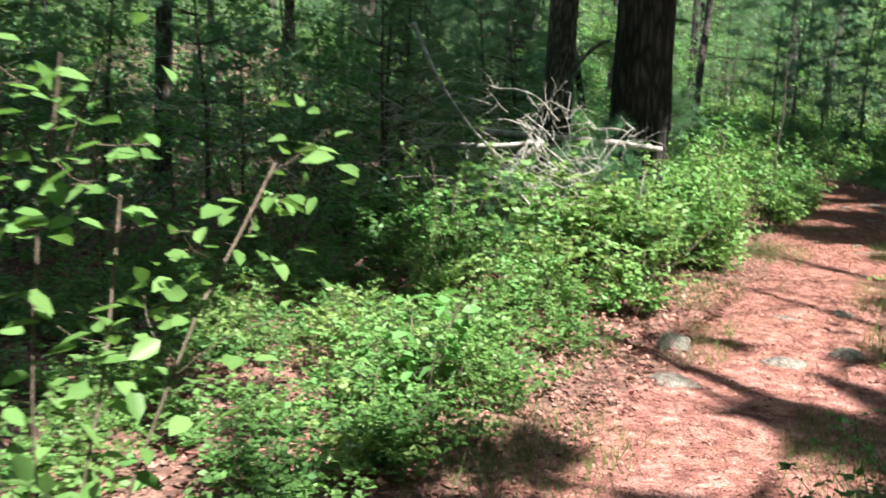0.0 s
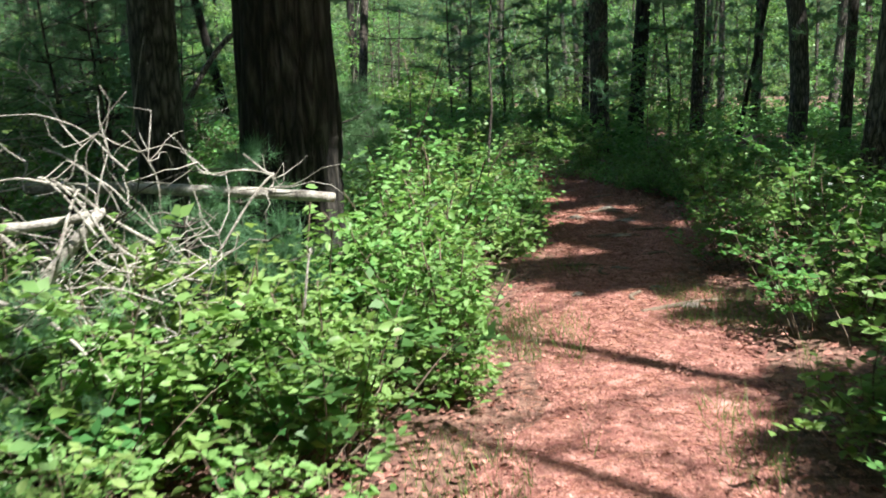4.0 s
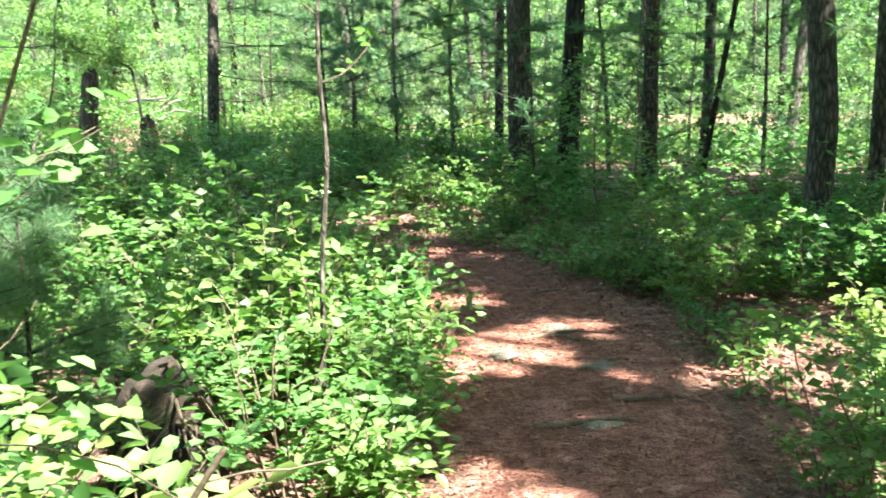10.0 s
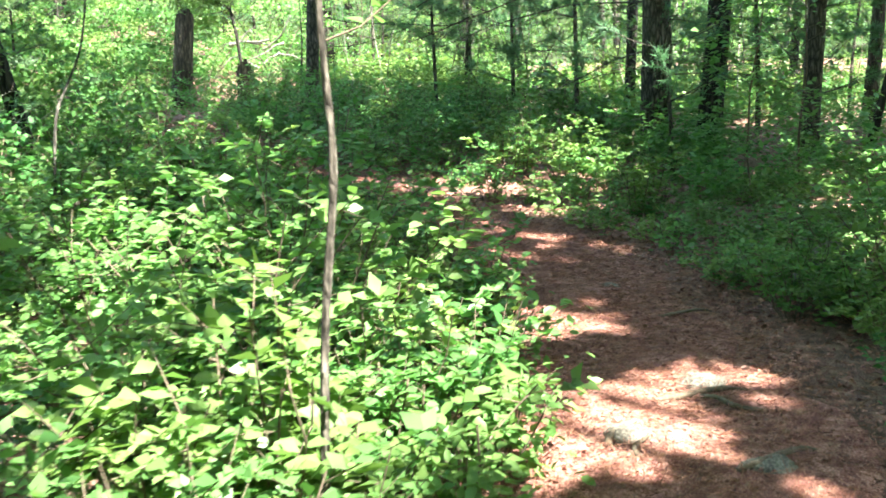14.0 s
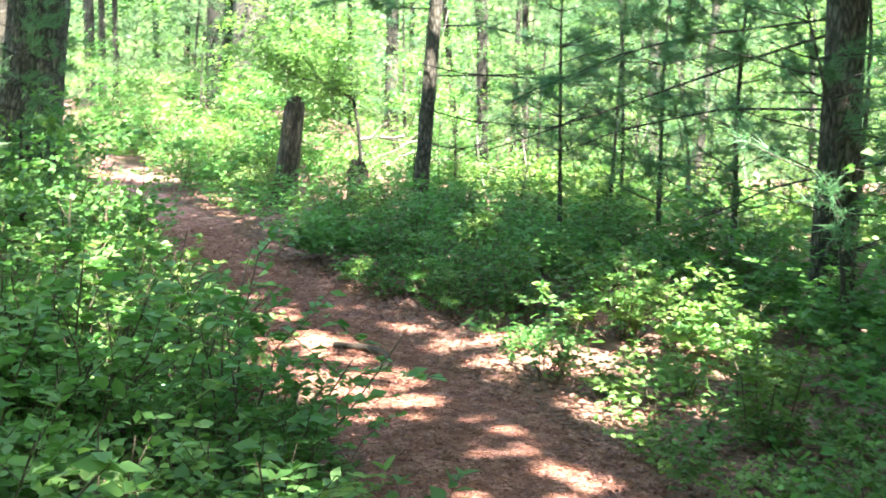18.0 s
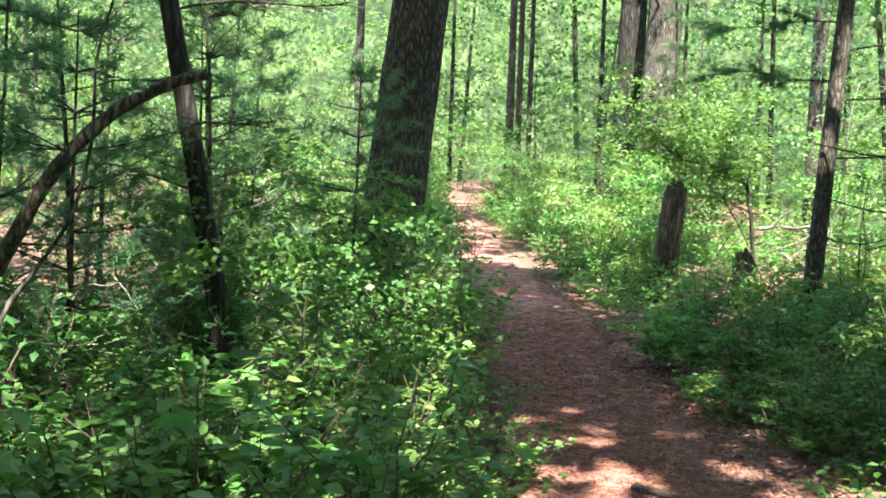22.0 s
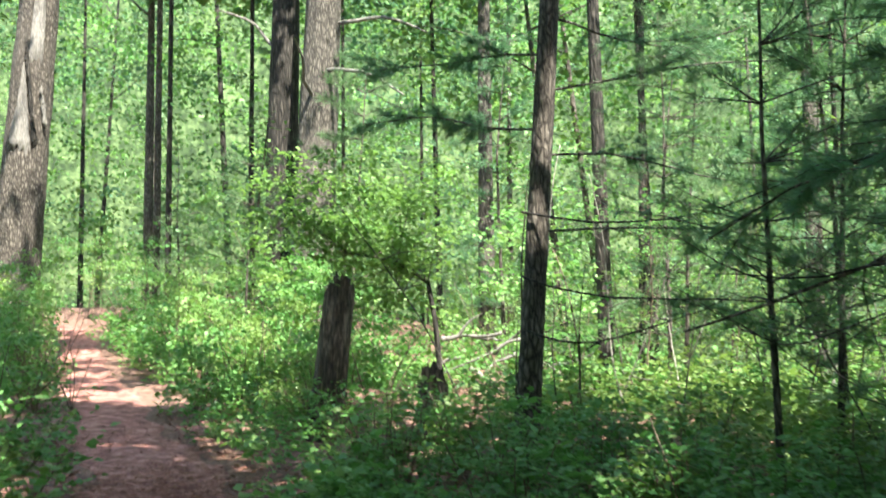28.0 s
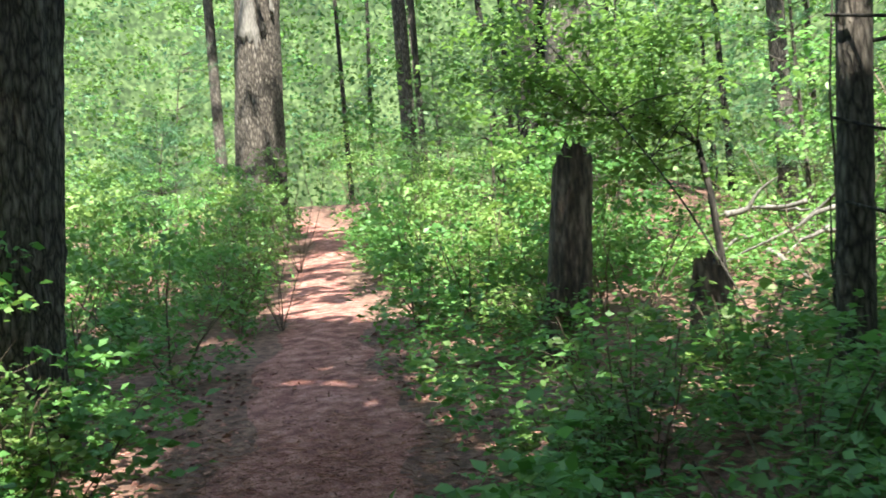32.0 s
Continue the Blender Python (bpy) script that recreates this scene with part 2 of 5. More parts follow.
# ---- mesh helpers ----
def mesh_from(name, verts, faces, mats, smooth_shade=False, index=None):
    me = bpy.data.meshes.new(name)
    if isinstance(faces, np.ndarray):
        nf, k = faces.shape
        me.vertices.add(len(verts))
        me.vertices.foreach_set("co", np.asarray(verts, np.float32).ravel())
        me.loops.add(nf * k)
        me.loops.foreach_set("vertex_index", faces.astype(np.int32).ravel())
        me.polygons.add(nf)
        me.polygons.foreach_set("loop_start", np.arange(0, nf * k, k, dtype=np.int32))
        me.polygons.foreach_set("loop_total", np.full(nf, k, np.int32))
        me.update(calc_edges=True)
    else:
        me.from_pydata([tuple(v) for v in verts], [], faces)
    for mt in (mats if isinstance(mats, (list, tuple)) else [mats]):
        me.materials.append(mt)
    if index is not None:
        me.polygons.foreach_set("material_index", np.asarray(index, np.int32))
    if smooth_shade:
        me.polygons.foreach_set("use_smooth", np.ones(len(me.polygons), bool))
    return me


def part(name, me, parent, label=""):
    ob = new(name, me)
    ob.parent = parent
    return tagged(ob, label) if label else ob


def frames_of(direction, spin):
    """Right, along, up for leaves that point along direction and turn about it by spin."""
    d = direction / np.linalg.norm(direction, axis=-1, keepdims=True)
    ref = np.where(np.abs(d[:, 2:3]) > 0.95, [[1.0, 0, 0]], [[0, 0, 1.0]])
    r = np.cross(d, ref)
    r /= np.linalg.norm(r, axis=-1, keepdims=True)
    u = np.cross(r, d)
    c, s = np.cos(spin)[:, None], np.sin(spin)[:, None]
    return c * r + s * u, d, c * u - s * r


LEAF_SHAPE = np.array([(0, 0, 0), (0.27, 0.28, 0.07), (0.25, 0.66, 0.03), (0, 1.0, -0.10), (-0.25, 0.66, 0.03), (-0.27, 0.28, 0.07)])
LEAF_FACES = np.array([(0, 1, 2, 3), (0, 3, 4, 5)])
FLAT_SHAPE = np.array([(0, 0, 0), (0.29, 0.46, 0.07), (0, 1.0, -0.08), (-0.29, 0.46, 0.07)])
FLAT_FACES = np.array([(0, 1, 2, 3)])


def leaf_arrays(at, direction, size, spin, simple=False, wide=1.0):
    shape, faces = (FLAT_SHAPE, FLAT_FACES) if simple else (LEAF_SHAPE, LEAF_FACES)
    r, d, u = frames_of(np.asarray(direction, float), np.asarray(spin, float))
    s = np.asarray(size, float)[:, None, None]
    v = at[:, None] + s * (shape[None, :, :1] * wide * r[:, None] + shape[None, :, 1:2] * d[:, None] + shape[None, :, 2:] * u[:, None])
    f = faces[None] + (np.arange(len(at)) * len(shape))[:, None, None]
    return v.reshape(-1, 3), f.reshape(-1, 4)


def needle_arrays(at, direction, length, width, rng):
    d = direction / np.linalg.norm(direction, axis=1, keepdims=True)
    side = np.cross(d, rng.normal(size=d.shape))
    side /= np.linalg.norm(side, axis=1, keepdims=True)
    v = np.stack([at - side * width[:, None], at + side * width[:, None], at + d * length[:, None]], 1)
    return v.reshape(-1, 3), np.arange(len(at) * 3).reshape(-1, 3)


def tube_arrays(points, radii, sides=5):
    """A tube along points; quads."""
    p, r = np.asarray(points, float), np.asarray(radii, float)
    t = np.gradient(p, axis=0)
    t /= np.linalg.norm(t, axis=1, keepdims=True) + 1e-9
    ref = np.array([0.31, 0.95, 0.05])
    a = np.cross(t, ref)
    a /= np.linalg.norm(a, axis=1, keepdims=True) + 1e-9
    b = np.cross(t, a)
    ang = np.arange(sides) * 2 * np.pi / sides
    ring = np.cos(ang)[None, :, None] * a[:, None] + np.sin(ang)[None, :, None] * b[:, None]
    v = (p[:, None] + r[:, None, None] * ring).reshape(-1, 3)
    i = np.arange(len(p) - 1)[:, None] * sides
    k = np.arange(sides)[None]
    q = np.stack([i + k, i + (k + 1) % sides, i + sides + (k + 1) % sides, i + sides + k], -1).reshape(-1, 4)
    return v, q


class Build:
    """Collects pieces of one face size into one mesh."""
    def __init__(self):
        self.v, self.f, self.n = [], [], 0

    def add(self, arrays):
        v, f = arrays
        self.v.append(v)
        self.f.append(f + self.n)
        self.n += len(v)
        return self

    def mesh(self, name, mats, smooth_shade=False):
        return mesh_from(name, np.concatenate(self.v), np.concatenate(self.f), mats, smooth_shade)


def wander(start, direction, length, steps, bend, rng, droop=0.0):
    p, d = [np.array(start, float)], np.array(direction, float)
    d /= np.linalg.norm(d)
    for k in range(steps):
        d = d + rng.normal(size=3) * bend + np.array([0, 0, -droop])
        d /= np.linalg.norm(d)
        p.append(p[-1] + d * length / steps)
    return np.array(p)


def shrub_arrays(rng, height, spread, stems, leaf, twigs=5, per_twig=9, simple=False, wide=1.0, bare=0.3):
    """Stems and leaves of a low woody shrub."""
    wood, at, way, size = Build(), [], [], []
    for k in range(stems):
        a = rng.uniform(0, 2 * np.pi)
        lean = rng.uniform(0.05, 1.0) * spread
        base = np.array([math.cos(a), math.sin(a), 0]) * rng.uniform(0, 0.25) * spread
        h = height * rng.uniform(0.6, 1.05)
        main = wander(base - (0, 0, 0.03), (math.cos(a) * lean, math.sin(a) * lean, h), math.hypot(h, lean), 5, 0.10, rng)
        wood.add(tube_arrays(main, np.linspace(0.005, 0.002, 6) * (0.6 + height * 0.6), 3))
        for j in range(twigs):
            s = rng.uniform(bare, 1.0) * 5
            i = min(4, int(s))
            p = main[i] + (main[i + 1] - main[i]) * (s - i)
            b = rng.uniform(0, 2 * np.pi)
            tw = wander(p, (math.cos(b), math.sin(b), rng.uniform(0.1, 0.9)), rng.uniform(0.10, 0.26) * (0.6 + 0.5 * height), 1, 0.2, rng)
            wood.add(tube_arrays(tw, [0.0016, 0.0008], 3))
            q = rng.uniform(0.1, 1.0, per_twig)
            ii = np.minimum(0, q.astype(int))
            at.append(tw[ii] + (tw[ii + 1] - tw[ii]) * (q - ii)[:, None])
            d = rng.normal(size=(per_twig, 3))
            d[:, 2] = np.abs(d[:, 2]) * 0.35 - 0.1
            way.append(d)
            size.append(leaf * rng.uniform(0.6, 1.25, per_twig))
    at, way, size = np.concatenate(at), np.concatenate(way), np.concatenate(size)
    return wood, leaf_arrays(at, way, size, rng.normal(0, 0.5, len(at)), simple, wide)


def tuft_arrays(rng, at, way, count, length, width):
    """Bundles of long soft needles at the given places."""
    n = len(at)
    d = np.repeat(way / np.linalg.norm(way, axis=1, keepdims=True), count, 0) * 0.8 + rng.normal(size=(n * count, 3)) * 0.55
    p = np.repeat(at, count, 0) + rng.normal(size=(n * count, 3)) * 0.012
    return needle_arrays(p, d, length * rng.uniform(0.7, 1.15, n * count), np.full(n * count, width), rng)


def rock_mesh(name, rng, size, mat, flat=0.5):
    bm = bmesh.new()
    bmesh.ops.create_icosphere(bm, subdivisions=3, radius=1)
    off = Vector(rng.uniform(-50, 50, 3))
    for v in bm.verts:
        d = 1 + 0.35 * noise.noise(v.co * 1.3 + off) + 0.12 * noise.noise(v.co * 4 + off)
        v.co = Vector((v.co.x * size[0] * d, v.co.y * size[1] * d, max(-0.3, v.co.z) * size[2] * d))
    me = bpy.data.meshes.new(name)
    bm.to_mesh(me)
    bm.free()
    me.materials.append(mat)
    me.polygons.foreach_set("use_smooth", np.ones(len(me.polygons), bool))
    return me


# ---- ground, one sheet to the horizon ----
def ground_sheet():
    xs = np.concatenate([[-900, -300, -120, -60], np.arange(-34, 24.1, 0.36), [35, 60, 120, 300, 900]])
    ys = np.concatenate([[-900, -300, -100, -40, -20], np.arange(-8, 48.1, 0.36), [56, 70, 120, 300, 900]])
    gx, gy = np.meshgrid(xs, ys)
    gz = ground_z(gx, gy)
    v = np.stack([gx, gy, gz], -1).reshape(-1, 3)
    i, j = np.meshgrid(np.arange(len(xs) - 1), np.arange(len(ys) - 1))
    a = j * len(xs) + i
    f = np.stack([a, a + 1, a + len(xs) + 1, a + len(xs)], -1).reshape(-1, 4)
    ob = new("ground", mesh_from("ground", v, f, FLOOR, True))
    return tagged(ob, "dark brown forest floor covered with leaf litter", "ground", kind="structure")


def trail_ribbon():
    """A worn ribbon of red-brown needles a few millimetres above the floor, with an uneven edge."""
    pts = []
    for a, b in zip(_T[:-1], _T[1:]):
        n = max(2, int(np.linalg.norm(b - a) / 0.12))
        for k in range(n):
            pts.append(a + (b - a) * k / n)
    pts = np.array(pts)
    for _ in range(12):
        pts[1:-1] = (pts[:-2] + 2 * pts[1:-1] + pts[2:]) / 4
    t = np.gradient(pts, axis=0)
    t /= np.linalg.norm(t, axis=1, keepdims=True)
    side = np.stack([t[:, 1], -t[:, 0]], 1)
    n = len(pts)
    s = np.arange(n)
    left = 0.62 + 0.10 * np.sin(s * 0.21) + 0.07 * np.sin(s * 0.53 + 1) + RNG.normal(0, 0.03, n)
    right = 0.62 + 0.10 * np.sin(s * 0.17 + 2) + 0.07 * np.sin(s * 0.61) + RNG.normal(0, 0.03, n)
    slim_far = np.interp(pts[:, 1], [21, 25, 32], [1.0, 0.85, 0.52])
    left, right = left * slim_far, right * slim_far
    cols = np.linspace(-1, 1, 15)
    v = []
    for c in cols:
        w = np.where(c < 0, left, right) * c
        p = pts + side * w[:, None]
        z = ground_z(p[:, 0], p[:, 1]) + 0.012 * (1 - c * c) + 0.006
        z += 0.010 * np.sin(p[:, 0] * 9 + 2) * np.sin(p[:, 1] * 7) * (1 - c * c)
        if abs(c) == 1:
            z -= 0.03
        v.append(np.column_stack([p, z]))
    v = np.stack(v, 1).reshape(-1, 3)
    m = len(cols)
    i, j = np.meshgrid(np.arange(m - 1), np.arange(n - 1))
    a = j * m + i
    f = np.stack([a, a + 1, a + m + 1, a + m], -1).reshape(-1, 4)
    ob = new("path", mesh_from("path", v, f, TRAIL, True))
    return tagged(ob, "narrow footpath of reddish brown fallen pine needles", "path", kind="structure")


ground_sheet()
trail_ribbon()


# ---- trees ----
def trunk_mesh(name, rng, height, r0, r1, mat, lean=(0, 0), curve=(0, 0), sides=20, rings=40, bark=0.06, flare=0.35, ridges=11, flare_high=0.28):
    """A tapered trunk with root flare, furrowed bark and a slight bend."""
    z = np.concatenate([np.linspace(-0.25, 1.2, rings // 2), np.linspace(1.25, height, rings - rings // 2)])
    s = np.clip(z / height, 0, 1)
    r = r0 + (r1 - r0) * s
    r = r * (1 + flare * np.exp(-np.clip(z + 0.1, 0, 9) / flare_high))
    cx = lean[0] * z + curve[0] * np.sin(np.clip(z / 3.0, 0, 1.4) * np.pi) * 1.0
    cy = lean[1] * z + curve[1] * np.sin(np.clip(z / 3.0, 0, 1.4) * np.pi) * 1.0
    ang = np.arange(sides) * 2 * np.pi / sides
    ph = rng.uniform(0, 6.28, 4)
    ridge = np.sin(ridges * ang[None] + 1.4 * np.sin(z[:, None] * 2.1 + ph[0]) + ph[1]) * 0.6 + \
        np.sin((ridges * 2 + 1) * ang[None] + 1.1 * np.sin(z[:, None] * 5.3 + ph[2])) * 0.4
    root = np.exp(-np.clip(z, 0, 9) / 0.25)[:, None] * np.sin(5 * ang[None] + ph[3]) * 0.18
    rr = r[:, None] * (1 + bark * ridge + root) + rng.normal(0, 0.006, (len(z), sides)) * r[:, None] * 3
    v = np.stack([cx[:, None] + rr * np.cos(ang), cy[:, None] + rr * np.sin(ang), np.repeat(z[:, None], sides, 1)], -1).reshape(-1, 3)
    i = np.arange(len(z) - 1)[:, None] * sides
    k = np.arange(sides)[None]
    f = np.stack([i + k, i + (k + 1) % sides, i + sides + (k + 1) % sides, i + sides + k], -1).reshape(-1, 4)
    return mesh_from(name, v, f, mat, sides > 12)


# places of the floor that crown leaves are left out for, to let the sun in: x, y, half-lengths, turn in degrees
SUNNY = [(-1.75, 2.5, 0.8, 0.9, 0), (-0.65, 8.2, 0.95, 2.1, 0), (-0.9, 10.6, 1.0, 0.55, 0), (-1.65, 9.2, 1.0, 1.8, 0), (-2.0, 7.0, 1.0, 1.7, 0), (-2.0, 4.6, 1.3, 1.1, 0), (-3.1, 8.3, 0.7, 0.5, 0), (0.25, 7.0, 0.5, 0.5, 0),
         (-0.6, 5.4, 0.8, 0.22, -15), (-0.5, 4.4, 0.7, 0.2, -15), (0.5, 9.6, 0.4, 0.4, 0), (-0.65, 15.15, 0.5, 0.2, -10), (-0.45, 13.3, 0.65, 0.13, -20), (-0.2, 14.0, 0.4, 0.12, -10),
         (0.75, 13.7, 0.3, 0.25, 0), (1.1, 13.0, 0.2, 0.3, 0), (-2.05, 13.3, 0.45, 0.9, 0), (-1.7, 14.7, 0.3, 0.3, 0), (-3.2, 15.4, 0.3, 0.4, 0), (-3.0, 12.0, 0.4, 0.5, 0), (-4.5, 21.4, 0.65, 0.24, 20), (-3.45, 21.1, 0.45, 0.14, -20), (-2.85, 19.2, 0.7, 0.2, -22),
         (-1.6, 20.9, 0.9, 0.35, 0), (-2.2, 20.3, 0.3, 0.15, 0), (-1.0, 18.3, 0.4, 0.12, 0), (-11.5, 28.2, 1.5, 0.42, 3), (-8.4, 25.5, 0.8, 0.12, 5), (-9.0, 26.2, 0.95, 0.26, 5), (-13.1, 29.6, 0.7, 0.3, 45),
         (-14.5, 31.3, 0.6, 0.3, 45), (-10.0, 28.8, 1.6, 0.9, 30), (-7.9, 28.9, 1.2, 0.8, 0), (-5.6, 29.6, 1.6, 1.2, 0), (-9.0, 22.8, 0.6, 0.3, 0), (-5.2, 17.2, 0.5, 0.5, 0), (-6.8, 20.4, 0.5, 0.4, 0),
         (-11.5, 31.5, 1.5, 1.2, 0), (-16.0, 29.0, 1.5, 1.5, 0), (-6.6, 30.6, 1.8, 1.3, 0), (-1.6, 1.8, 0.5, 0.6, 0)]


def in_sun(p, level):
    """Whether the shade of a point p falls on a sunny place."""
    d = np.array(SUN_DIR)
    g = p[:, 2] - level
    x, y = p[:, 0] - d[0] / d[2] * g, p[:, 1] - d[1] / d[2] * g
    lift = ground_z(x, y)
    x, y = x + d[0] / d[2] * lift, y + d[1] / d[2] * lift
    hit = np.zeros(len(p), bool)
    for cx, cy, a, b, turn in SUNNY:
        if level > 0.5 and float(trail_gap(cx, cy)) < 0 and cy > 12:
            continue
        c, s = math.cos(radians(turn)), math.sin(radians(turn))
        u, v = (x - cx) * c + (y - cy) * s, -(x - cx) * s + (y - cy) * c
        hit |= (u / (a + 0.06)) ** 2 + (v / (b + 0.10)) ** 2 < 1
    return hit


def flecks(p):
    """Whether the shade of a point p falls on one of the small sun flecks for which crown leaves are left out."""
    d = np.array(SUN_DIR)
    g = p[:, 2] - 0.2
    x, y = p[:, 0] - d[0] / d[2] * g, p[:, 1] - d[1] / d[2] * g
    field = np.sin(2.6 * x + 1.2 * y + 2 * np.sin(1.1 * y)) + np.sin(3.6 * y - 1.7 * x + 1.7 * np.sin(1.3 * x)) + 0.5 * np.sin(7.1 * x - 5.3 * y)
    need = np.full(len(p), 1.1)
    for x0, x1, y0, y1, level in [(-4, 3, -2, 8, 0.35), (-5.5, -1, 1.5, 5.5, -0.2), (-9, -3.6, 3, 13, 2.0), (-4.6, -1, 0, 7.6, 0.55), (-3.6, -0.8, 0, 4.4, 0.0), (-5, 3, 10, 17, 0.3), (0.1, 3, 11, 13.5, -0.4), (0.1, 3, 13.5, 16, 0.3), (-4.2, -1.4, 10.5, 13.3, -0.4), (-4.2, -1.4, 13.3, 15.8, -0.1), (-3.2, 3, 17, 23, 0.8), (-1, 2, 17, 19.5, 0.0), (-9, -3.2, 15, 22, 0.7), (-5.6, -2.4, 16.2, 19.5, 1.6), (-3.8, -1.6, 15.8, 18, 1.25), (-6, 0, 21.5, 25.5, 0.8), (-16, -6, 26, 36, 0.3), (-1, 9, 16.5, 27, 0.9), (-4, 3, 25.5, 34, 0.5), (-9, 1, 27.8, 36, -0.9), (3, 14, 21, 42, 0.0), (-14, -6.2, 21.5, 26, -0.4), (-13, -9, 22.5, 26.5, 1.7), (-2.2, 3, 23, 25.5, 1.1), (-4.8, -2.7, 9.8, 12, 2.6)]:
        need[(x > x0) & (x < x1) & (y > y0) & (y < y1)] = level
    need[(y > 9) & ((x > -5.6) | (y > 24))] -= 0.3
    # fewer gaps are cut above the far path, which deepens its shade
    need[(trail_gap(x, y) < 0.1) & (y > 10.5)] = 0.6
    need[(trail_gap(x, y) < 0.1) & (y > 17)] = 1.3
    need[(trail_gap(x, y) < 0.1) & (y > 21.6)] = 2.0
    return field > need


def crown_arrays(rng, centre, radius, clumps, per_clump, leaf, low=0.0, sparse=False):
    """A broad uneven crown: clumps of leaves round the ends of limbs."""
    c = rng.normal(size=(clumps, 3))
    c /= np.linalg.norm(c, axis=1, keepdims=True)
    c *= rng.uniform(0.35, 1.0, (clumps, 1)) ** 0.6
    c = np.array(centre) + c * np.array(radius)
    p = np.repeat(c, per_clump, 0) + rng.normal(size=(clumps * per_clump, 3)) * np.array([0.42, 0.42, 0.25]) * (0.5 + 0.12 * radius[0])
    d = rng.normal(size=p.shape)
    d[:, 2] *= 0.5
    return p, d, leaf * rng.uniform(0.6, 1.3, len(p))


def forest_tree(rng, x, y, dia, height, mat, label, name="tree", lean=(0, 0), curve=(0, 0), sides=16, rings=34, crown=None, limbs=5, bark=0.05,
                pine=False, flare=0.3, crown_low=0.5, ridges=11, flare_high=0.28, clumps=70, per_clump=28, leaf=0.34):
    z0 = float(ground_z(x, y))
    root = new(name, None)
    root.location = (x, y, z0)
    tagged(root, label, "tree", group="trees of the wood")
    part("trunk", trunk_mesh("trunk", rng, height, dia / 2, dia * 0.16, mat, lean, curve, sides, rings, bark, flare, ridges, flare_high), root)
    top = np.array([lean[0], lean[1], 1.0])
    cr = crown or max(2.2, height * 0.26)
    for k in range(limbs):
        h = height * rng.uniform(crown_low, 0.92)
        a = rng.uniform(0, 6.28)
        w = wander(top * h, (math.cos(a), math.sin(a), 0.5), cr * rng.uniform(0.6, 1.0), 5, 0.15, rng)
        part("limb", mesh_from("limb", *tube_arrays(w, np.linspace(dia * 0.13, 0.012, 6), 5), mat, True), root)
    p, d, s = crown_arrays(rng, top * height * 0.74, (cr, cr, height * 0.24), clumps, per_clump, leaf)
    q = p + np.array([x, y, z0])
    keep = ~(in_sun(q, 0.1) | in_sun(q, 0.9) | flecks(q))
    p, d, s = p[keep], d[keep], s[keep]
    if pine:
        me = mesh_from("crown", *leaf_arrays(p, d, s * 1.2, rng.normal(0, 0.8, len(p)), True, 0.6), PINE)
    else:
        me = mesh_from("crown", *leaf_arrays(p, d, s, rng.normal(0, 0.8, len(p)), True), CANOPY)
    part("crown", me, root)
    return root


r1 = np.random.default_rng(11)
forest_tree(r1, -3.6, 10.75, 0.32, 15, BARK_GREY, "grey-barked tree behind a heap of dead branches", sides=28, rings=60)
forest_tree(r1, -2.5, 9.85, 0.55, 17, BARK_DARK, "thick dark furrowed trunk beside the sunlit shrubs", crown=5.0, clumps=110, sides=64, rings=90, bark=0.10, flare=0.45, ridges=13)
forest_tree(r1, 1.88, 18.45, 0.25, 23, BARK_GREY, "slender grey tree with a bent trunk", leaf=0.52, lean=(-0.035, 0.0), curve=(0.13, 0.0), crown=5.2, clumps=210, sides=24, rings=60, flare=0.2, bark=0.03)
forest_tree(r1, -0.5, 22.75, 0.33, 15, BARK_BROWN, "straight brown trunk of a close-set pair", leaf=0.56, sides=28, rings=60, pine=True, crown=6.2, clumps=230)
forest_tree(r1, 0.12, 23.5, 0.28, 14, BARK_DARK, "dark leaning trunk of a close-set pair", leaf=0.56, lean=(0.07, 0.02), sides=24, rings=60, pine=True, crown=4.5, clumps=110)
forest_tree(r1, 2.38, 15.4, 0.74, 17, BARK_RIDGE, "big oak trunk with deep furrowed bark beside the path", leaf=0.5, crown=6.8, clumps=190, lean=(0.06, 0.0), sides=80, rings=110, bark=0.085, flare=0.5, ridges=19, flare_high=0.6)
forest_tree(r1, -9.2, 23.62, 0.7, 18, BARK_BROWN, "huge leaning pine trunk with scaly bark beside the path", leaf=0.56, crown=5.5, clumps=120, lean=(0.07, 0.07), sides=80, rings=110, bark=0.06, flare=0.3, ridges=19, pine=True)
forest_tree(r1, -5.79, 19.29, 0.15, 9, BARK_DARK, "thin dark leaning trunk among shady shrubs", lean=(-0.18, -0.10), sides=12, rings=30, clumps=30)
forest_tree(r1, -5.33, 26.1, 0.19, 13, BARK_BROWN, "slim pine trunk with bare horizontal lower branches", lean=(0.055, 0.04), sides=20, rings=60, pine=True, flare=0.15)
forest_tree(r1, -18.3, 32.9, 0.92, 19, BARK_BROWN, "old thick trunk with a pale bare scar", lean=(0.045, 0.04), sides=48, rings=100, bark=0.05)
forest_tree(r1, -13.2, 35.2, 0.85, 18, BARK_GREY, "thick grey trunk of a far pair", lean=(0.05, 0), sides=30, rings=60)
forest_tree(r1, -14.2, 35.7, 0.7, 18, BARK_DARK, "dark trunk of a distant pair", lean=(0.02, 0), sides=24, rings=50)
forest_tree(r1, -10.6, 37.5, 0.34, 15, BARK_GREY, "pale trunk of a distant tree", sides=16)
forest_tree(r1, 5.0, 30.3, 0.24, 13, BARK_GREY, "leaning pale tree in the undergrowth", lean=(0.10, 0.0), sides=16)
forest_tree(r1, 2.75, 19.4, 0.16, 12, BARK_BROWN, "thin brown tree behind dark shrubs", sides=16, lean=(0.04, 0), rings=50)
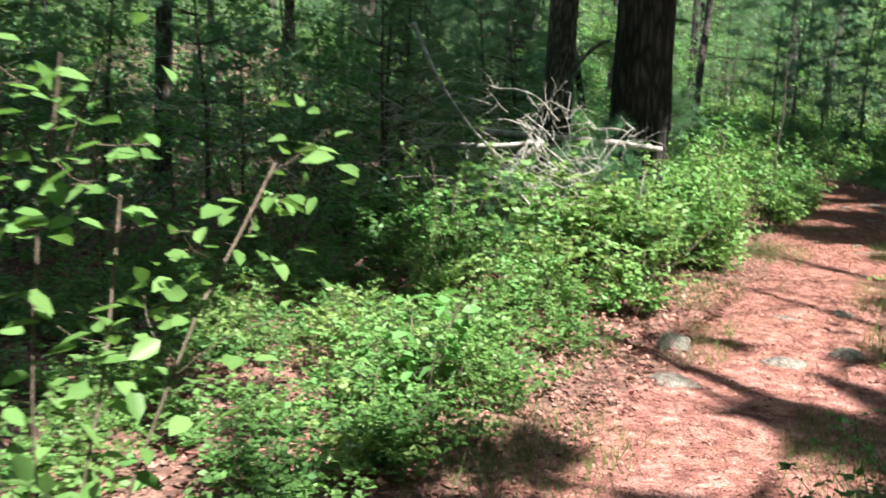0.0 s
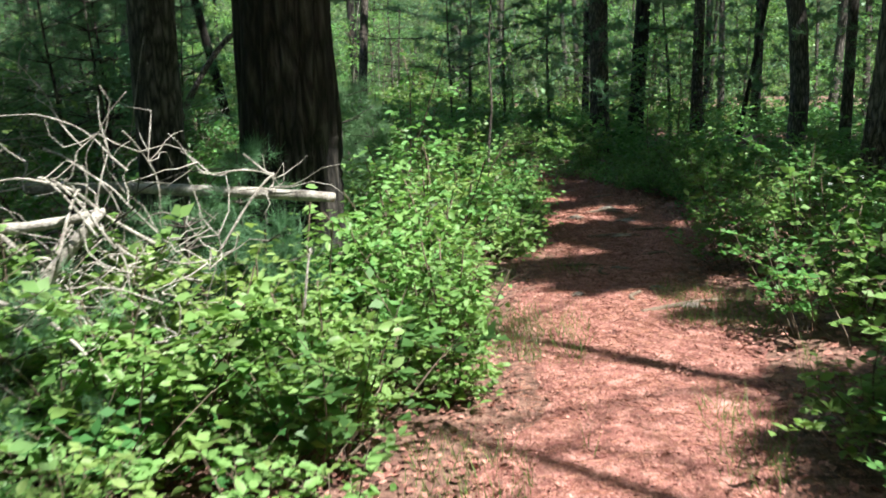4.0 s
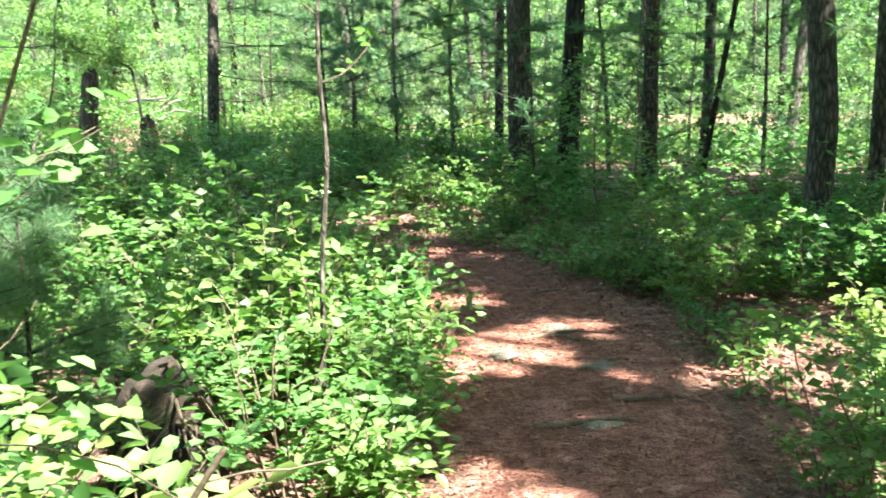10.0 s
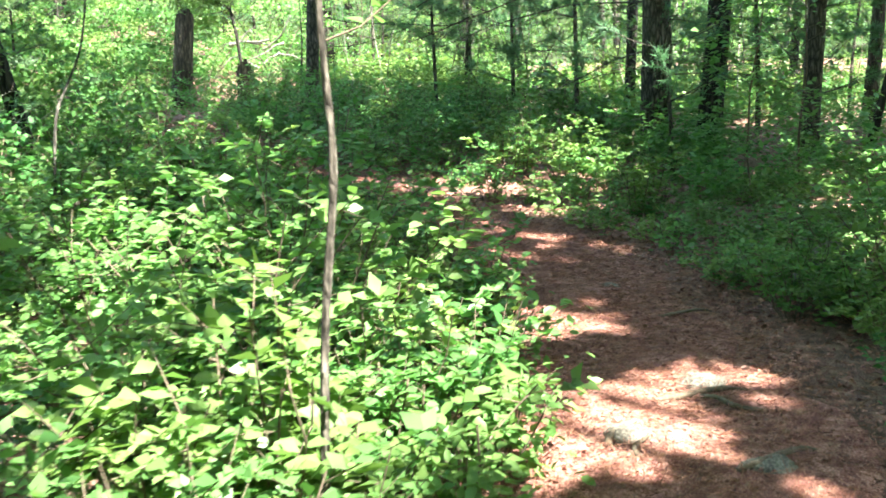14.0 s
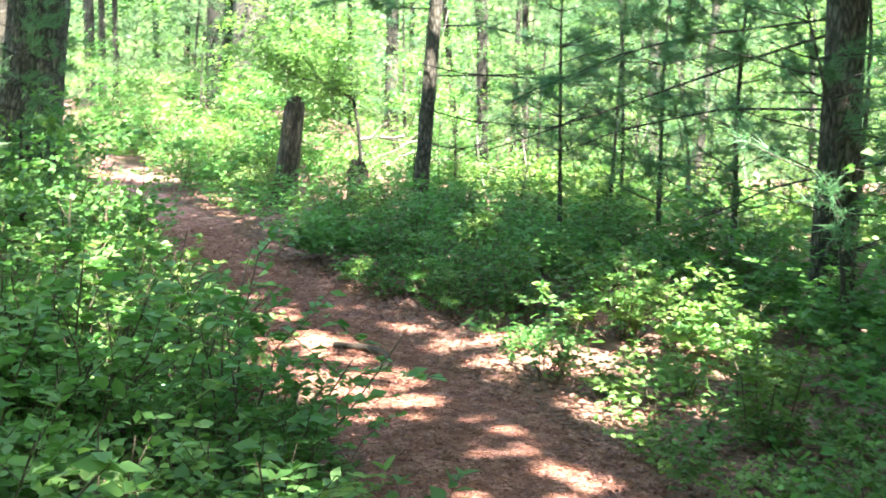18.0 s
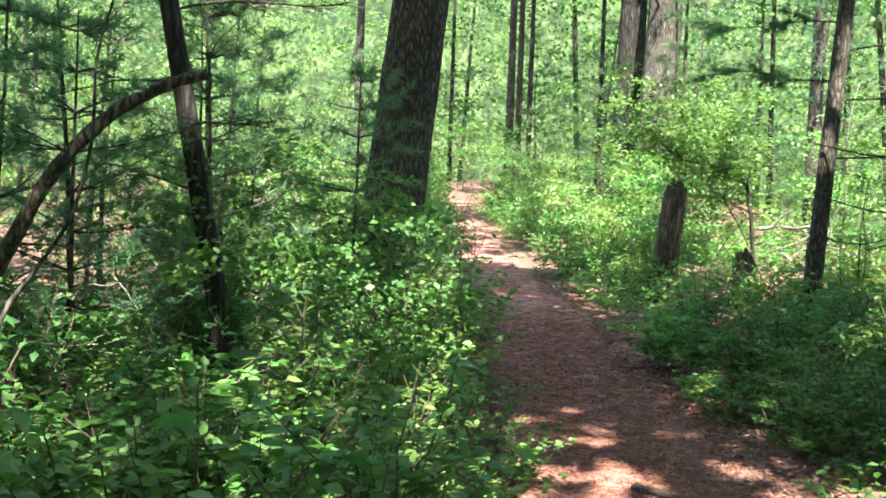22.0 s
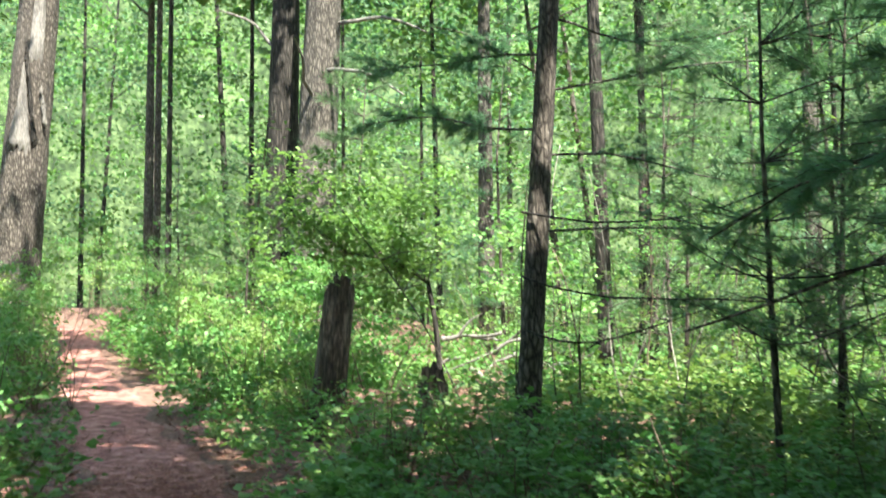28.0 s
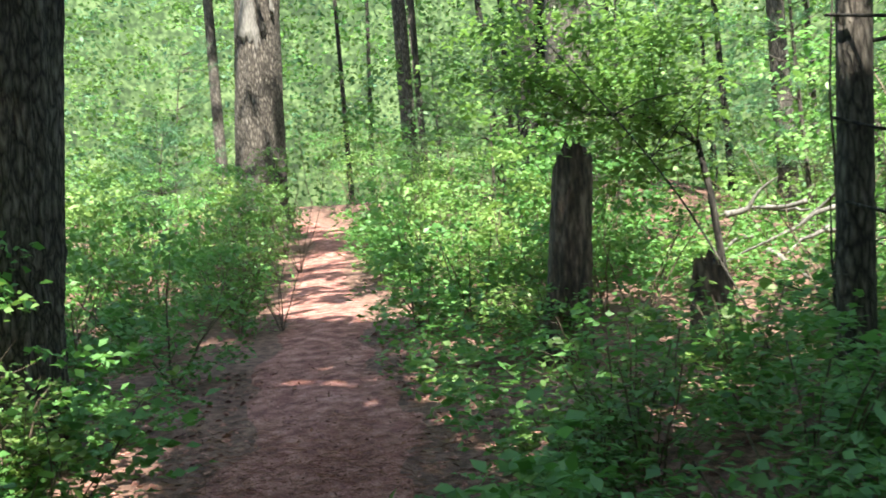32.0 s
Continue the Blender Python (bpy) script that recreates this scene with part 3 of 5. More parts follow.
forest_tree(r1, 1.9, 23.4, 0.09, 9, BARK_DARK, "thin dark leaning tree in the undergrowth", lean=(0.2, 0.02), sides=12)
forest_tree(r1, 1.1, 22.7, 0.2, 12, BARK_BROWN, "straight brown tree in the undergrowth", sides=16, lean=(0.03, 0), rings=50)
forest_tree(r1, 5.9, 25.8, 0.23, 13, BARK_DARK, "dark trunk at the back of the undergrowth", sides=14)
for x, y, dia, bark_mat, lab in [(-21.1, 39.8, 0.27, BARK_GREY, "pale far trunk in the sunny wood"), (-18.4, 37.4, 0.15, BARK_DARK, "thin dark trunk in the far wood"), (-17.0, 38.6, 0.14, BARK_DARK, "thin dark trunk in the far wood"), (-19.6, 38.4, 0.2, BARK_BROWN, "brown trunk in the far wood"), (-24.5, 36.8, 0.3, BARK_GREY, "pale far trunk in the sunny wood")]:
    forest_tree(r1, x, y, dia, 15, bark_mat, lab, sides=12)
forest_tree(r1, -4.8, 39.8, 0.36, 15, BARK_GREY, "pale far trunk in the clearing", sides=14)
placed = [(-3.6, 10.75), (-2.5, 9.85), (1.88, 18.45), (-0.5, 22.75), (0.12, 23.5), (2.5, 15.45), (-9.2, 23.62), (-5.79, 19.29), (-5.33, 26.1), (-18.3, 32.9), (-13.2, 35.2),
          (-7.5, 27), (-6.7, 27.5), (-10.6, 37.5), (5.0, 30.3), (2.75, 19.4), (1.9, 23.4), (1.1, 22.7), (5.9, 25.8), (-4.8, 39.8)]


def scatter_trees(count, box, gap, clear, rng):
    out, tries = [], 0
    while len(out) < count and tries < 9000:
        tries += 1
        x, y = rng.uniform(box[0], box[1]), rng.uniform(box[2], box[3])
        if trail_gap(x, y) < clear or any((x - a) ** 2 + (y - b) ** 2 < gap * gap for a, b in placed):
            continue
        placed.append((x, y))
        out.append((x, y))
    return out


BARKS = ((BARK_GREY, "grey"), (BARK_DARK, "dark"), (BARK_BROWN, "brown"))
for n, (x, y) in enumerate(scatter_trees(62, (-30, 14, 15, 47), 2.6, 6.0, r1)):
    bark_mat, tone = BARKS[n % 3]
    forest_tree(r1, x, y, r1.uniform(0.09, 0.24), r1.uniform(10, 16), bark_mat, tone + "-barked forest tree standing in undergrowth",
                lean=tuple(r1.normal(0, 0.04, 2)), sides=10, rings=20, pine=n % 3 == 1, limbs=3, crown=3.8, leaf=0.2 if y > 27 or x < -14 else 0.36, clumps=64 if y > 27 else 70, per_clump=34 if y > 27 else 24)
for n, (x, y) in enumerate(scatter_trees(34, (1.5, 16, -12, 16), 2.4, 3.5, r1)):
    bark_mat, tone = BARKS[n % 3]
    forest_tree(r1, x, y, r1.uniform(0.14, 0.28), r1.uniform(11, 15), bark_mat, tone + "-barked tree beside the path added for shade", sides=10, rings=20, pine=n % 3 == 0, limbs=3, crown=5.0, clumps=66)
# mostly unseen trees added beside and behind the start so their broad crowns shade the path
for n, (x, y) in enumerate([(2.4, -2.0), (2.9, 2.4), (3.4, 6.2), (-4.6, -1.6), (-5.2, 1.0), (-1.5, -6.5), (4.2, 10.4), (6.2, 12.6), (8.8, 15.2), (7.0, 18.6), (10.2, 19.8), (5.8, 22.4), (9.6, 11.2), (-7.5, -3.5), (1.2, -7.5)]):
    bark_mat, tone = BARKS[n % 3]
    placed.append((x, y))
    forest_tree(r1, x, y, r1.uniform(0.2, 0.3), r1.uniform(12, 15), bark_mat, tone + "-barked tree with a broad crown added for shade", sides=10, rings=20, limbs=4, crown=4.8, clumps=120 if y < 7 else 80, leaf=0.62 if y < 7 else 0.36)
for n, (x, y) in enumerate(scatter_trees(12, (-16, -5, -8, 16), 3.0, 4.5, r1)):
    bark_mat, tone = BARKS[n % 3]
    forest_tree(r1, x, y, r1.uniform(0.14, 0.28), r1.uniform(11, 15), bark_mat, tone + "-barked tree in the shady thicket", sides=10, rings=20, pine=n % 3 == 0, limbs=3, crown=4.0)


# ---- low shrubs ----
r2 = np.random.default_rng(23)
KINDS = []
for k, (h, sp, st, leaf, tw, per, mat, wide) in enumerate([(0.62, 0.36, 9, 0.043, 7, 11, LEAF, 1.0), (0.52, 0.34, 9, 0.046, 6, 11, LEAF, 1.1), (0.45, 0.34, 9, 0.049, 6, 10, LEAF_DARK, 1.0),
                                                           (0.7, 0.4, 10, 0.043, 7, 11, LEAF, 1.0), (0.34, 0.3, 8, 0.052, 5, 8, LEAF_LIGHT, 1.2), (0.4, 0.36, 9, 0.046, 6, 10, LEAF_DARK, 1.1), (0.6, 0.36, 9, 0.045, 7, 11, LEAF_LIGHT, 1.0)]):
    wood, leaves = shrub_arrays(r2, h, sp, st, leaf, tw, per, k in (1, 2, 3, 5), wide=wide)
    KINDS.append((wood.mesh("stems", TWIG), mesh_from("foliage", *leaves, mat), h, shrub_arrays(np.random.default_rng(k), h, sp, st, leaf * 1.25, 3, 5, True, wide)[1], mat, shrub_arrays(np.random.default_rng(k + 50), h, sp * 1.15, st, leaf * 1.15, 4, 9, True, wide)[1], leaves))


def place_shrubs():
    n = 4000
    x, y = r2.uniform(-17, 7, n), r2.uniform(0.5, 34, n)
    gap = trail_gap(x, y)
    keep = (gap > 0.10 + 0.12 * r2.uniform(0, 1, n)) & (gap < 9)
    # thin out away from the path and over the leaf-covered bays
    keep &= r2.uniform(0, 1, n) < np.where(gap < 3.5, 0.95, np.where(gap < 5.5, 0.6, 0.35))
    bay = ((x + 1.3) ** 2 + (y - 20.2) ** 2 < 0.9) | ((x - 0.6) ** 2 + (y - 13.2) ** 2 < 0.5) | ((x + 3.0) ** 2 + (y - 13.6) ** 2 < 0.4)
    bay |= (gap < 1.5) & (y > 17.2) & (y < 21.9) & ((x + 3) * 0.8 + (y - 19) * 0.6 > 0)
    keep &= ~(bay & (r2.uniform(0, 1, n) < 0.7))
    keep &= ((x + 2.05) ** 2 + (y - 12.2) ** 2 > 0.2) & ((x - 0.7) ** 2 + (y - 12.25) ** 2 > 0.2) & ((x + 6.7) ** 2 + (y - 27.2) ** 2 > 0.6)
    keep &= (walk_gap(x, y) > 0.5) & ((x - 2.0) ** 2 + (y - 14.7) ** 2 > 0.8)
    # low growth only before the uprooted stump
    on = np.clip((y - 11.1) / 1.45, 0, 1)
    keep &= (np.hypot(x - (-1.7 - 0.45 * on), y - (11.1 + 1.45 * on)) > 0.42)
    x, y, gap = x[keep], y[keep], gap[keep]
    order = np.argsort(walk_gap(x, y) + np.where(y < 2.6, 3, 0))
    near, rest = order[:195], order[195:]
    for i in near:
        k = int(r2.integers(0, 6))
        if 3 < y[i] < 13 and x[i] < -1.0 and k in (1, 2):
            k = 6
        stems, leaves, h = KINDS[k][:3]
        s = r2.uniform(0.75, 1.2) * (0.6 + 0.5 * min(1.0, gap[i] / 0.6)) * (1.3 if 6.5 < y[i] < 12.5 or (x[i] < -1.3 and 12 < y[i] < 18.5) else 1.0) * (0.62 if x[i] < -0.9 and y[i] < 6.4 else 1.0) * (0.72 if float(walk_gap(x[i], y[i])) < 0.85 else 1.0)
        ob = new("shrub", stems)
        ob.matrix_world = pose(x[i], y[i], float(ground_z(x[i], y[i])) - 0.01, 0, 0, r2.uniform(0, 360)) @ Matrix.Diagonal((s, s, s, 1))
        tagged(ob, "low green leafy shrub beside the path", "shrub", group="shrubs along the path")
        leafy = new("foliage", leaves)
        leafy.parent = ob
    dense = {}
    for i in rest:
        k = int(r2.integers(0, 6))
        v, f = KINDS[k][5 if gap[i] < 3.2 and y[i] < 25 else 3]
        s, a = r2.uniform(0.8, 1.4) * (0.55 if -5 < x[i] < -0.9 and y[i] < 6.8 else 1.0), r2.uniform(0, 6.28)
        c, sn = math.cos(a) * s, math.sin(a) * s
        w = np.stack([v[:, 0] * c - v[:, 1] * sn + x[i], v[:, 0] * sn + v[:, 1] * c + y[i], v[:, 2] * s + float(ground_z(x[i], y[i]))], -1)
        dense.setdefault(KINDS[k][4].name, (KINDS[k][4], Build()))[1].add((w, f))
    for name, (mat, b) in dense.items():
        tagged(new("undergrowth", b.mesh("undergrowth", mat)), "dense green undergrowth of low leafy shrubs", "undergrowth", kind="stuff")
    # beyond the shrubs of the path: coarser growth that closes the floor
    m = 4600
    x, y = r2.uniform(-30, 20, m), r2.uniform(-2, 46, m)
    gap = trail_gap(x, y)
    keep = gap > 7
    x, y = x[keep], y[keep]
    n = 11
    c = np.repeat(np.stack([x, y, ground_z(x, y)], -1), n, 0)
    p = c + r2.normal(size=c.shape) * (0.38, 0.38, 0) + np.stack([np.zeros(len(c)), np.zeros(len(c)), r2.uniform(0.05, 0.75, len(c))], -1)
    d = r2.normal(size=p.shape) * (1, 1, 0.4)
    me = mesh_from("undergrowth", *leaf_arrays(p, d, 0.17 * r2.uniform(0.6, 1.3, len(p)), r2.normal(0, 0.5, len(p)), True), LEAF)
    tagged(new("undergrowth", me), "green undergrowth covering the floor of the wood", "undergrowth", kind="stuff")


place_shrubs()


# ---- saplings and tall shrubs that close the view ----
def sapling(rng, x, y, height, leaf, mat, label, spread=0.9, stems=3, twigs=16, per=12, simple=True, name="sapling", bare=0.25, thick=0.012):
    z0 = float(ground_z(x, y))
    wood, at, way, mains = Build(), [], [], []
    for k in range(stems):
        a = rng.uniform(0, 6.28)
        main = wander((0, 0, -0.05), (math.cos(a) * 0.25, math.sin(a) * 0.25, 1), height * rng.uniform(0.7, 1), 8, 0.08, rng)
        mains.append(tube_arrays(main, np.linspace(thick * (0.7 + 0.3 * height), 0.004, 9), 5))
        for j in range(twigs):
            s = rng.uniform(bare, 1) * 8
            i = min(7, int(s))
            p = main[i] + (main[i + 1] - main[i]) * (s - i)
            b = rng.uniform(0, 6.28)
            tw = wander(p, (math.cos(b), math.sin(b), rng.uniform(0, 0.6)), spread * rng.uniform(0.4, 1.0) * (1.15 - 0.6 * s / 8), 3, 0.18, rng)
            wood.add(tube_arrays(tw, np.linspace(thick * 0.4, 0.0012, 4), 3))
            q = rng.uniform(0.25, 1, per) * 3
            ii = np.minimum(2, q.astype(int))
            at.append(tw[ii] + (tw[ii + 1] - tw[ii]) * (q - ii)[:, None] + rng.normal(0, 0.05, (per, 3)))
            d = rng.normal(size=(per, 3))
            d[:, 2] = d[:, 2] * 0.3 - 0.15
            way.append(d)
    at, way = np.concatenate(at), np.concatenate(way)
    clear = (walk_gap(at[:, 0] + x, at[:, 1] + y) > 0.3) & (trail_gap(at[:, 0] + x, at[:, 1] + y) > (0.0 if y > 16 else -0.25))
    at, way = at[clear], way[clear]
    ob = new(name, None)
    ob.location = (x, y, z0)
    tagged(ob, label, "sapling", group="saplings of the wood")
    for arrays in mains:
        part("stem", mesh_from("stem", *arrays, TWIG, True), ob)
    tagged(part("twig", wood.mesh("twig", TWIG, True), ob), kind="stuff")
    part("foliage", mesh_from("foliage", *leaf_arrays(at, way, leaf * rng.uniform(0.6, 1.2, len(at)), rng.normal(0, 0.4, len(at)), simple), mat), ob)
    return ob


r3 = np.random.default_rng(31)


def pine_sapling(rng, x, y, height, label, whorls=6, reach=0.8, low=0.25, count=26, length=0.085, dead=0):
    z0 = float(ground_z(x, y))
    wood, at, way = Build(), [], []
    main = wander((0, 0, -0.05), (0, 0, 1), height, 8, 0.03, rng)
    stem = tube_arrays(main, np.linspace(0.008 + 0.006 * height, 0.005, 9), 6)
    for k in range(whorls):
        h = height * (low + (1 - low) * (k + 0.5) / whorls)
        i = min(7, int(h / height * 8))
        for j in range(5):
            a = rng.uniform(0, 6.28)
            bl = reach * (1.1 - 0.75 * h / height) * rng.uniform(0.6, 1.1)
            br = wander(main[i] + (main[i + 1] - main[i]) * (h / height * 8 - i), (math.cos(a), math.sin(a), 0.25), bl, 5, 0.1, rng)
            wood.add(tube_arrays(br, np.linspace(0.008, 0.002, 6), 3))
            for q in range(7):
                s = rng.uniform(0.35, 1) * 5
                ii = min(4, int(s))
                at.append(br[ii] + (br[ii + 1] - br[ii]) * (s - ii) + rng.normal(0, 0.03, 3))
                way.append(br[ii + 1] - br[ii] + rng.normal(0, 0.05, 3) + (0, 0, 0.03))
    ob = new("pine_sapling", None)
    ob.location = (x, y, z0)
    tagged(ob, label, "sapling", group="young pines of the wood")
    part("stem", mesh_from("stem", *stem, BARK_BROWN, True), ob)
    tagged(part("bough", wood.mesh("bough", BARK_BROWN, True), ob), kind="stuff")
    if dead:
        bare = Build()
        for k in range(dead):
            a, h = rng.uniform(0, 6.28), height * rng.uniform(0.08, 0.55)
            i = min(7, int(h / height * 8))
            br = wander(main[i], (math.cos(a), math.sin(a), rng.uniform(-0.25, 0.2)), reach * rng.uniform(0.5, 1.1), 6, 0.2, rng, 0.02)
            bare.add(tube_arrays(br, np.linspace(0.006, 0.0015, 7), 4))
            for q in range(3):
                bare.add(tube_arrays(wander(br[rng.integers(1, 6)], (math.cos(a + rng.normal(0, 1)), math.sin(a + rng.normal(0, 1)), rng.uniform(-0.4, 0.3)), reach * 0.35, 3, 0.25, rng), np.linspace(0.003, 0.001, 4), 3))
        tagged(part("dead_twig", bare.mesh("dead_twig", DEADWOOD, True), ob, "bare dry grey lower branches"), kind="stuff")
    part("needle_spray", mesh_from("needle_spray", *tuft_arrays(rng, np.array(at), np.array(way), count, length, 0.0011 if count > 30 else 0.004), PINE), ob)
    return ob


for x, y, h, lab in [(-3.6, 13.6, 1.3, "soft young white pine beside the path"), (-3.0, 7.6, 0.8, "young pine bough in the sun"), (-2.75, 8.9, 0.9, "young pine beside a dead branch"),
                     (-4.4, 8.4, 2.6, "young pine in the shade"), (-4.9, 9.8, 3.4, "young pine in the shade"), (-4.6, 12.4, 2.6, "soft young white pine")]:
    pine_sapling(r3, x, y, h, lab, whorls=5 + int(h * 1.5), reach=0.55 + 0.2 * h, count=34)


def fill_background():
    spots = []
    while len(spots) < 170:
        x, y = r3.uniform(-26, 13), r3.uniform(11, 44)
        g = trail_gap(x, y)
        if g < 1.6 or (-4.5 < x < 2.4 and y < 19.5) or (y > 17 and abs((x + 3) * 0.8 + (y - 19) * 0.6) < 2.6 and y < 28):
            continue
        spots.append((x, y, g))
    for k, (x, y, g) in enumerate(spots):
        h = r3.uniform(1.2, 4.6) * (0.55 + 0.45 * min(1, g / 6))
        if k % 5 == 3:
            pine_sapling(r3, x, y, h * 1.2, "young white pine in the undergrowth", whorls=8, reach=1.5, count=10, length=0.15)
        else:
            sapling(r3, x, y, h, r3.uniform(0.065, 0.10), (LEAF_LIGHT, LEAF, CANOPY)[k % 3], "leafy sapling of the understorey", spread=0.8 + 0.2 * h, stems=1, twigs=26, per=20, thick=0.008)


fill_background()
for k in range(22):
    x, y = r3.uniform(-8.5, -3.7), r3.uniform(4.5, 13)
    if k % 3 == 2:
        sapling(r3, x, y, r3.uniform(1.5, 3), 0.06, LEAF_DARK, "leafy sapling in the shady thicket", spread=1.0)
    else:
        pine_sapling(r3, x, y, r3.uniform(1.8, 3.8), "young pine in the shady thicket", whorls=8, reach=1.3, count=14, length=0.11, dead=14)
sapling(r3, -1.9, 4.0, 0.62, 0.10, LEAF_LIGHT, "broad-leaved seedling among low shrubs", spread=0.35, stems=3, twigs=4, per=6, simple=False, bare=0.3, thick=0.004)


def leafy_mass(rng, x, y, height, width, sprays, per, size):
    """The tiers of leaf sprays of one far bush or tree crown."""
    limb = np.arange(sprays) // 4
    a = rng.uniform(0, 6.28, limb[-1] + 1)[limb] + rng.normal(0, 0.22, sprays)
    h = np.clip(rng.uniform(0.12, 1.0, limb[-1] + 1)[limb] + rng.normal(0, 0.035, sprays), 0.08, 1.02)
    reach = width * np.sqrt(np.clip(1 - (h - 0.35) ** 2 / 0.5, 0.05, 1)) * np.clip(rng.uniform(0.4, 1.0, limb[-1] + 1)[limb] + rng.normal(0, 0.12, sprays), 0.2, 1.1)
    c = np.stack([x + reach * np.cos(a), y + reach * np.sin(a), h * height + float(ground_z(x, y))], -1)
    out = np.stack([np.cos(a), np.sin(a), rng.uniform(-0.35, 0.15, sprays)], -1)
    spray = size * 3.6
    u = rng.uniform(-1, 1, (sprays, per)) * spray
    v = rng.uniform(-1, 1, (sprays, per)) * spray * 0.55
    side = np.stack([-np.sin(a), np.cos(a), rng.normal(0, 0.15, sprays)], -1)
    p = c[:, None] + u[..., None] * out[:, None] + v[..., None] * side[:, None] + rng.normal(0, size * 0.3, (sprays, per, 3))
    d = out[:, None] + side[:, None] * np.sign(v)[..., None] * 0.9 + rng.normal(0, 0.7, (sprays, per, 3))
    p, d = p.reshape(-1, 3), d.reshape(-1, 3)
    return leaf_arrays(p, d, size * rng.uniform(0.5, 1.35, len(p)), rng.normal(0, 0.7, len(p)), True, 1.2)


def far_woods():
    """The leafy distance: bushes and crowns too far to tell apart."""
    rng = np.random.default_rng(5)
    for rad, size, count, lo, hi, tall, wide, sprays, mat in [(20, 0.075, 110, 0.25, 1.05, 3.0, 1.2, 22, LEAF_DARK), (26, 0.095, 150, 0.25, 1.06, 6.0, 1.6, 26, CANOPY), (33, 0.14, 190, 0.22, 1.07, 12, 2.3, 34, CANOPY),
                                                              (42, 0.20, 170, 0.2, 1.1, 20, 3.2, 40, CANOPY), (46, 0.7, 40, -0.9, 0.2, 14, 4.0, 20, CANOPY)]:
        tones = [(mat, Build()), (LEAF_DARK, Build()), (LEAF_LIGHT, Build()), (PINE, Build())]
        for k in range(count):
            a, rr = rng.uniform(lo, hi) * np.pi, rad + rng.normal(0, 2.2)
            x, y = -4 + rr * math.cos(a), 14 + rr * math.sin(a)
            h = tall * rng.uniform(0.4, 1.2)
            if float(trail_gap(x, y)) > 2.0 + 0.1 * tall:
                tones[rng.choice(4, p=(0.35, 0.15, 0.3, 0.2))][1].add(leafy_mass(rng, x, y, h, wide * rng.uniform(0.6, 1.3), sprays, 12, size * 1.0))
        for tone, build in tones:
            tagged(new("far_woods", build.mesh("far_woods", tone)), "sunlit green foliage of the distant wood", "woods", kind="stuff")


far_woods()


def backdrop():
    """The far wood beyond all that can be told apart: a curved wall of mottled green."""
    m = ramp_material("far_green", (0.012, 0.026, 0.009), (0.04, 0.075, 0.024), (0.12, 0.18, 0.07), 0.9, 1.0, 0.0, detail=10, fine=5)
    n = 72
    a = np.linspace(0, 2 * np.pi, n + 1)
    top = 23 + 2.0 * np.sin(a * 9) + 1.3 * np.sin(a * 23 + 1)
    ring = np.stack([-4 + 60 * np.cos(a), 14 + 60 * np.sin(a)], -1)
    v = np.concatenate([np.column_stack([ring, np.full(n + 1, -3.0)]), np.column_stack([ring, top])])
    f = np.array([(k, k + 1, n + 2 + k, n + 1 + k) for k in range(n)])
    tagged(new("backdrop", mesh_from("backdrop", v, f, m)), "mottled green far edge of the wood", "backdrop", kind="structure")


backdrop()


# ---- boughs and the understorey by the far bend ----
def pine_bough(parent, start, direction, length, rng, dead=False, tufts=100, r0=0.011, needle=0.12):
    """A side branch with its sprays of needles, or bare."""
    br = wander(start, direction, length, 8, 0.09, rng, 0.015)
    ob = part("branch", mesh_from("branch", *tube_arrays(br, np.linspace(r0, 0.004, 9), 6), BARK_GREY, True), parent, "dead grey side branch" if dead else "")
    wood, at, way = Build(), [], []
    for k in range(14):
        s = rng.uniform(0.2, 1) * 8
        i = min(7, int(s))
        p = br[i] + (br[i + 1] - br[i]) * (s - i)
        d = br[i + 1] - br[i]
        side = np.cross(d / np.linalg.norm(d), (0, 0, 1)) * rng.choice([-1, 1]) + d / np.linalg.norm(d) * 0.8
        tw = wander(p, side, length * rng.uniform(0.12, 0.3), 3, 0.15, rng)
        wood.add(tube_arrays(tw, np.linspace(r0 * 0.35, 0.002, 4), 4))
        for q in range(tufts // 14):
            j = rng.integers(0, 3)
            at.append(tw[j] + (tw[j + 1] - tw[j]) * rng.uniform())
            way.append(tw[j + 1] - tw[j])
    tagged(part("twig", wood.mesh("twig", BARK_GREY, True), ob), kind="stuff")
    if not dead:
        part("needle_spray", mesh_from("needle_spray", *tuft_arrays(rng, np.array(at), np.array(way), 20, needle, 0.0027), PINE), ob)
    return ob


rp = np.random.default_rng(71)
by_place = {(round(o.location.x, 2), round(o.location.y, 2)): o for o in scene.objects if o.name.startswith("tree") and o.parent is None}
slim, pair_a, pair_b, leaner = by_place[(-5.33, 26.1)], by_place[(-0.5, 22.75)], by_place[(0.12, 23.5)], by_place[(-5.79, 19.29)]
for h, a, ln in [(1.9, 20, 1.9), (2.5, 40, 2.4), (2.7, 200, 1.4), (3.0, 15, 2.6), (3.3, 170, 1.5), (3.6, 60, 2.2), (3.9, 220, 1.8), (4.3, 30, 2.5), (4.5, 150, 1.8)]:
    pine_bough(slim, (0.055 * h, 0.04 * h, h), (math.cos(radians(a)), math.sin(radians(a)), 0.05), ln, rp, dead=h < 2.2)
for h, a, ln in [(1.2, 195, 1.2), (1.7, 170, 2.6), (2.0, 250, 1.8), (2.4, 185, 2.8), (2.8, 320, 2.0), (3.1, 210, 2.6), (3.5, 160, 2.2), (3.9, 280, 2.2)]:
    pine_bough(pair_a, (0, 0, h), (math.cos(radians(a)), math.sin(radians(a)), -0.05), ln, rp, dead=h < 1.8)
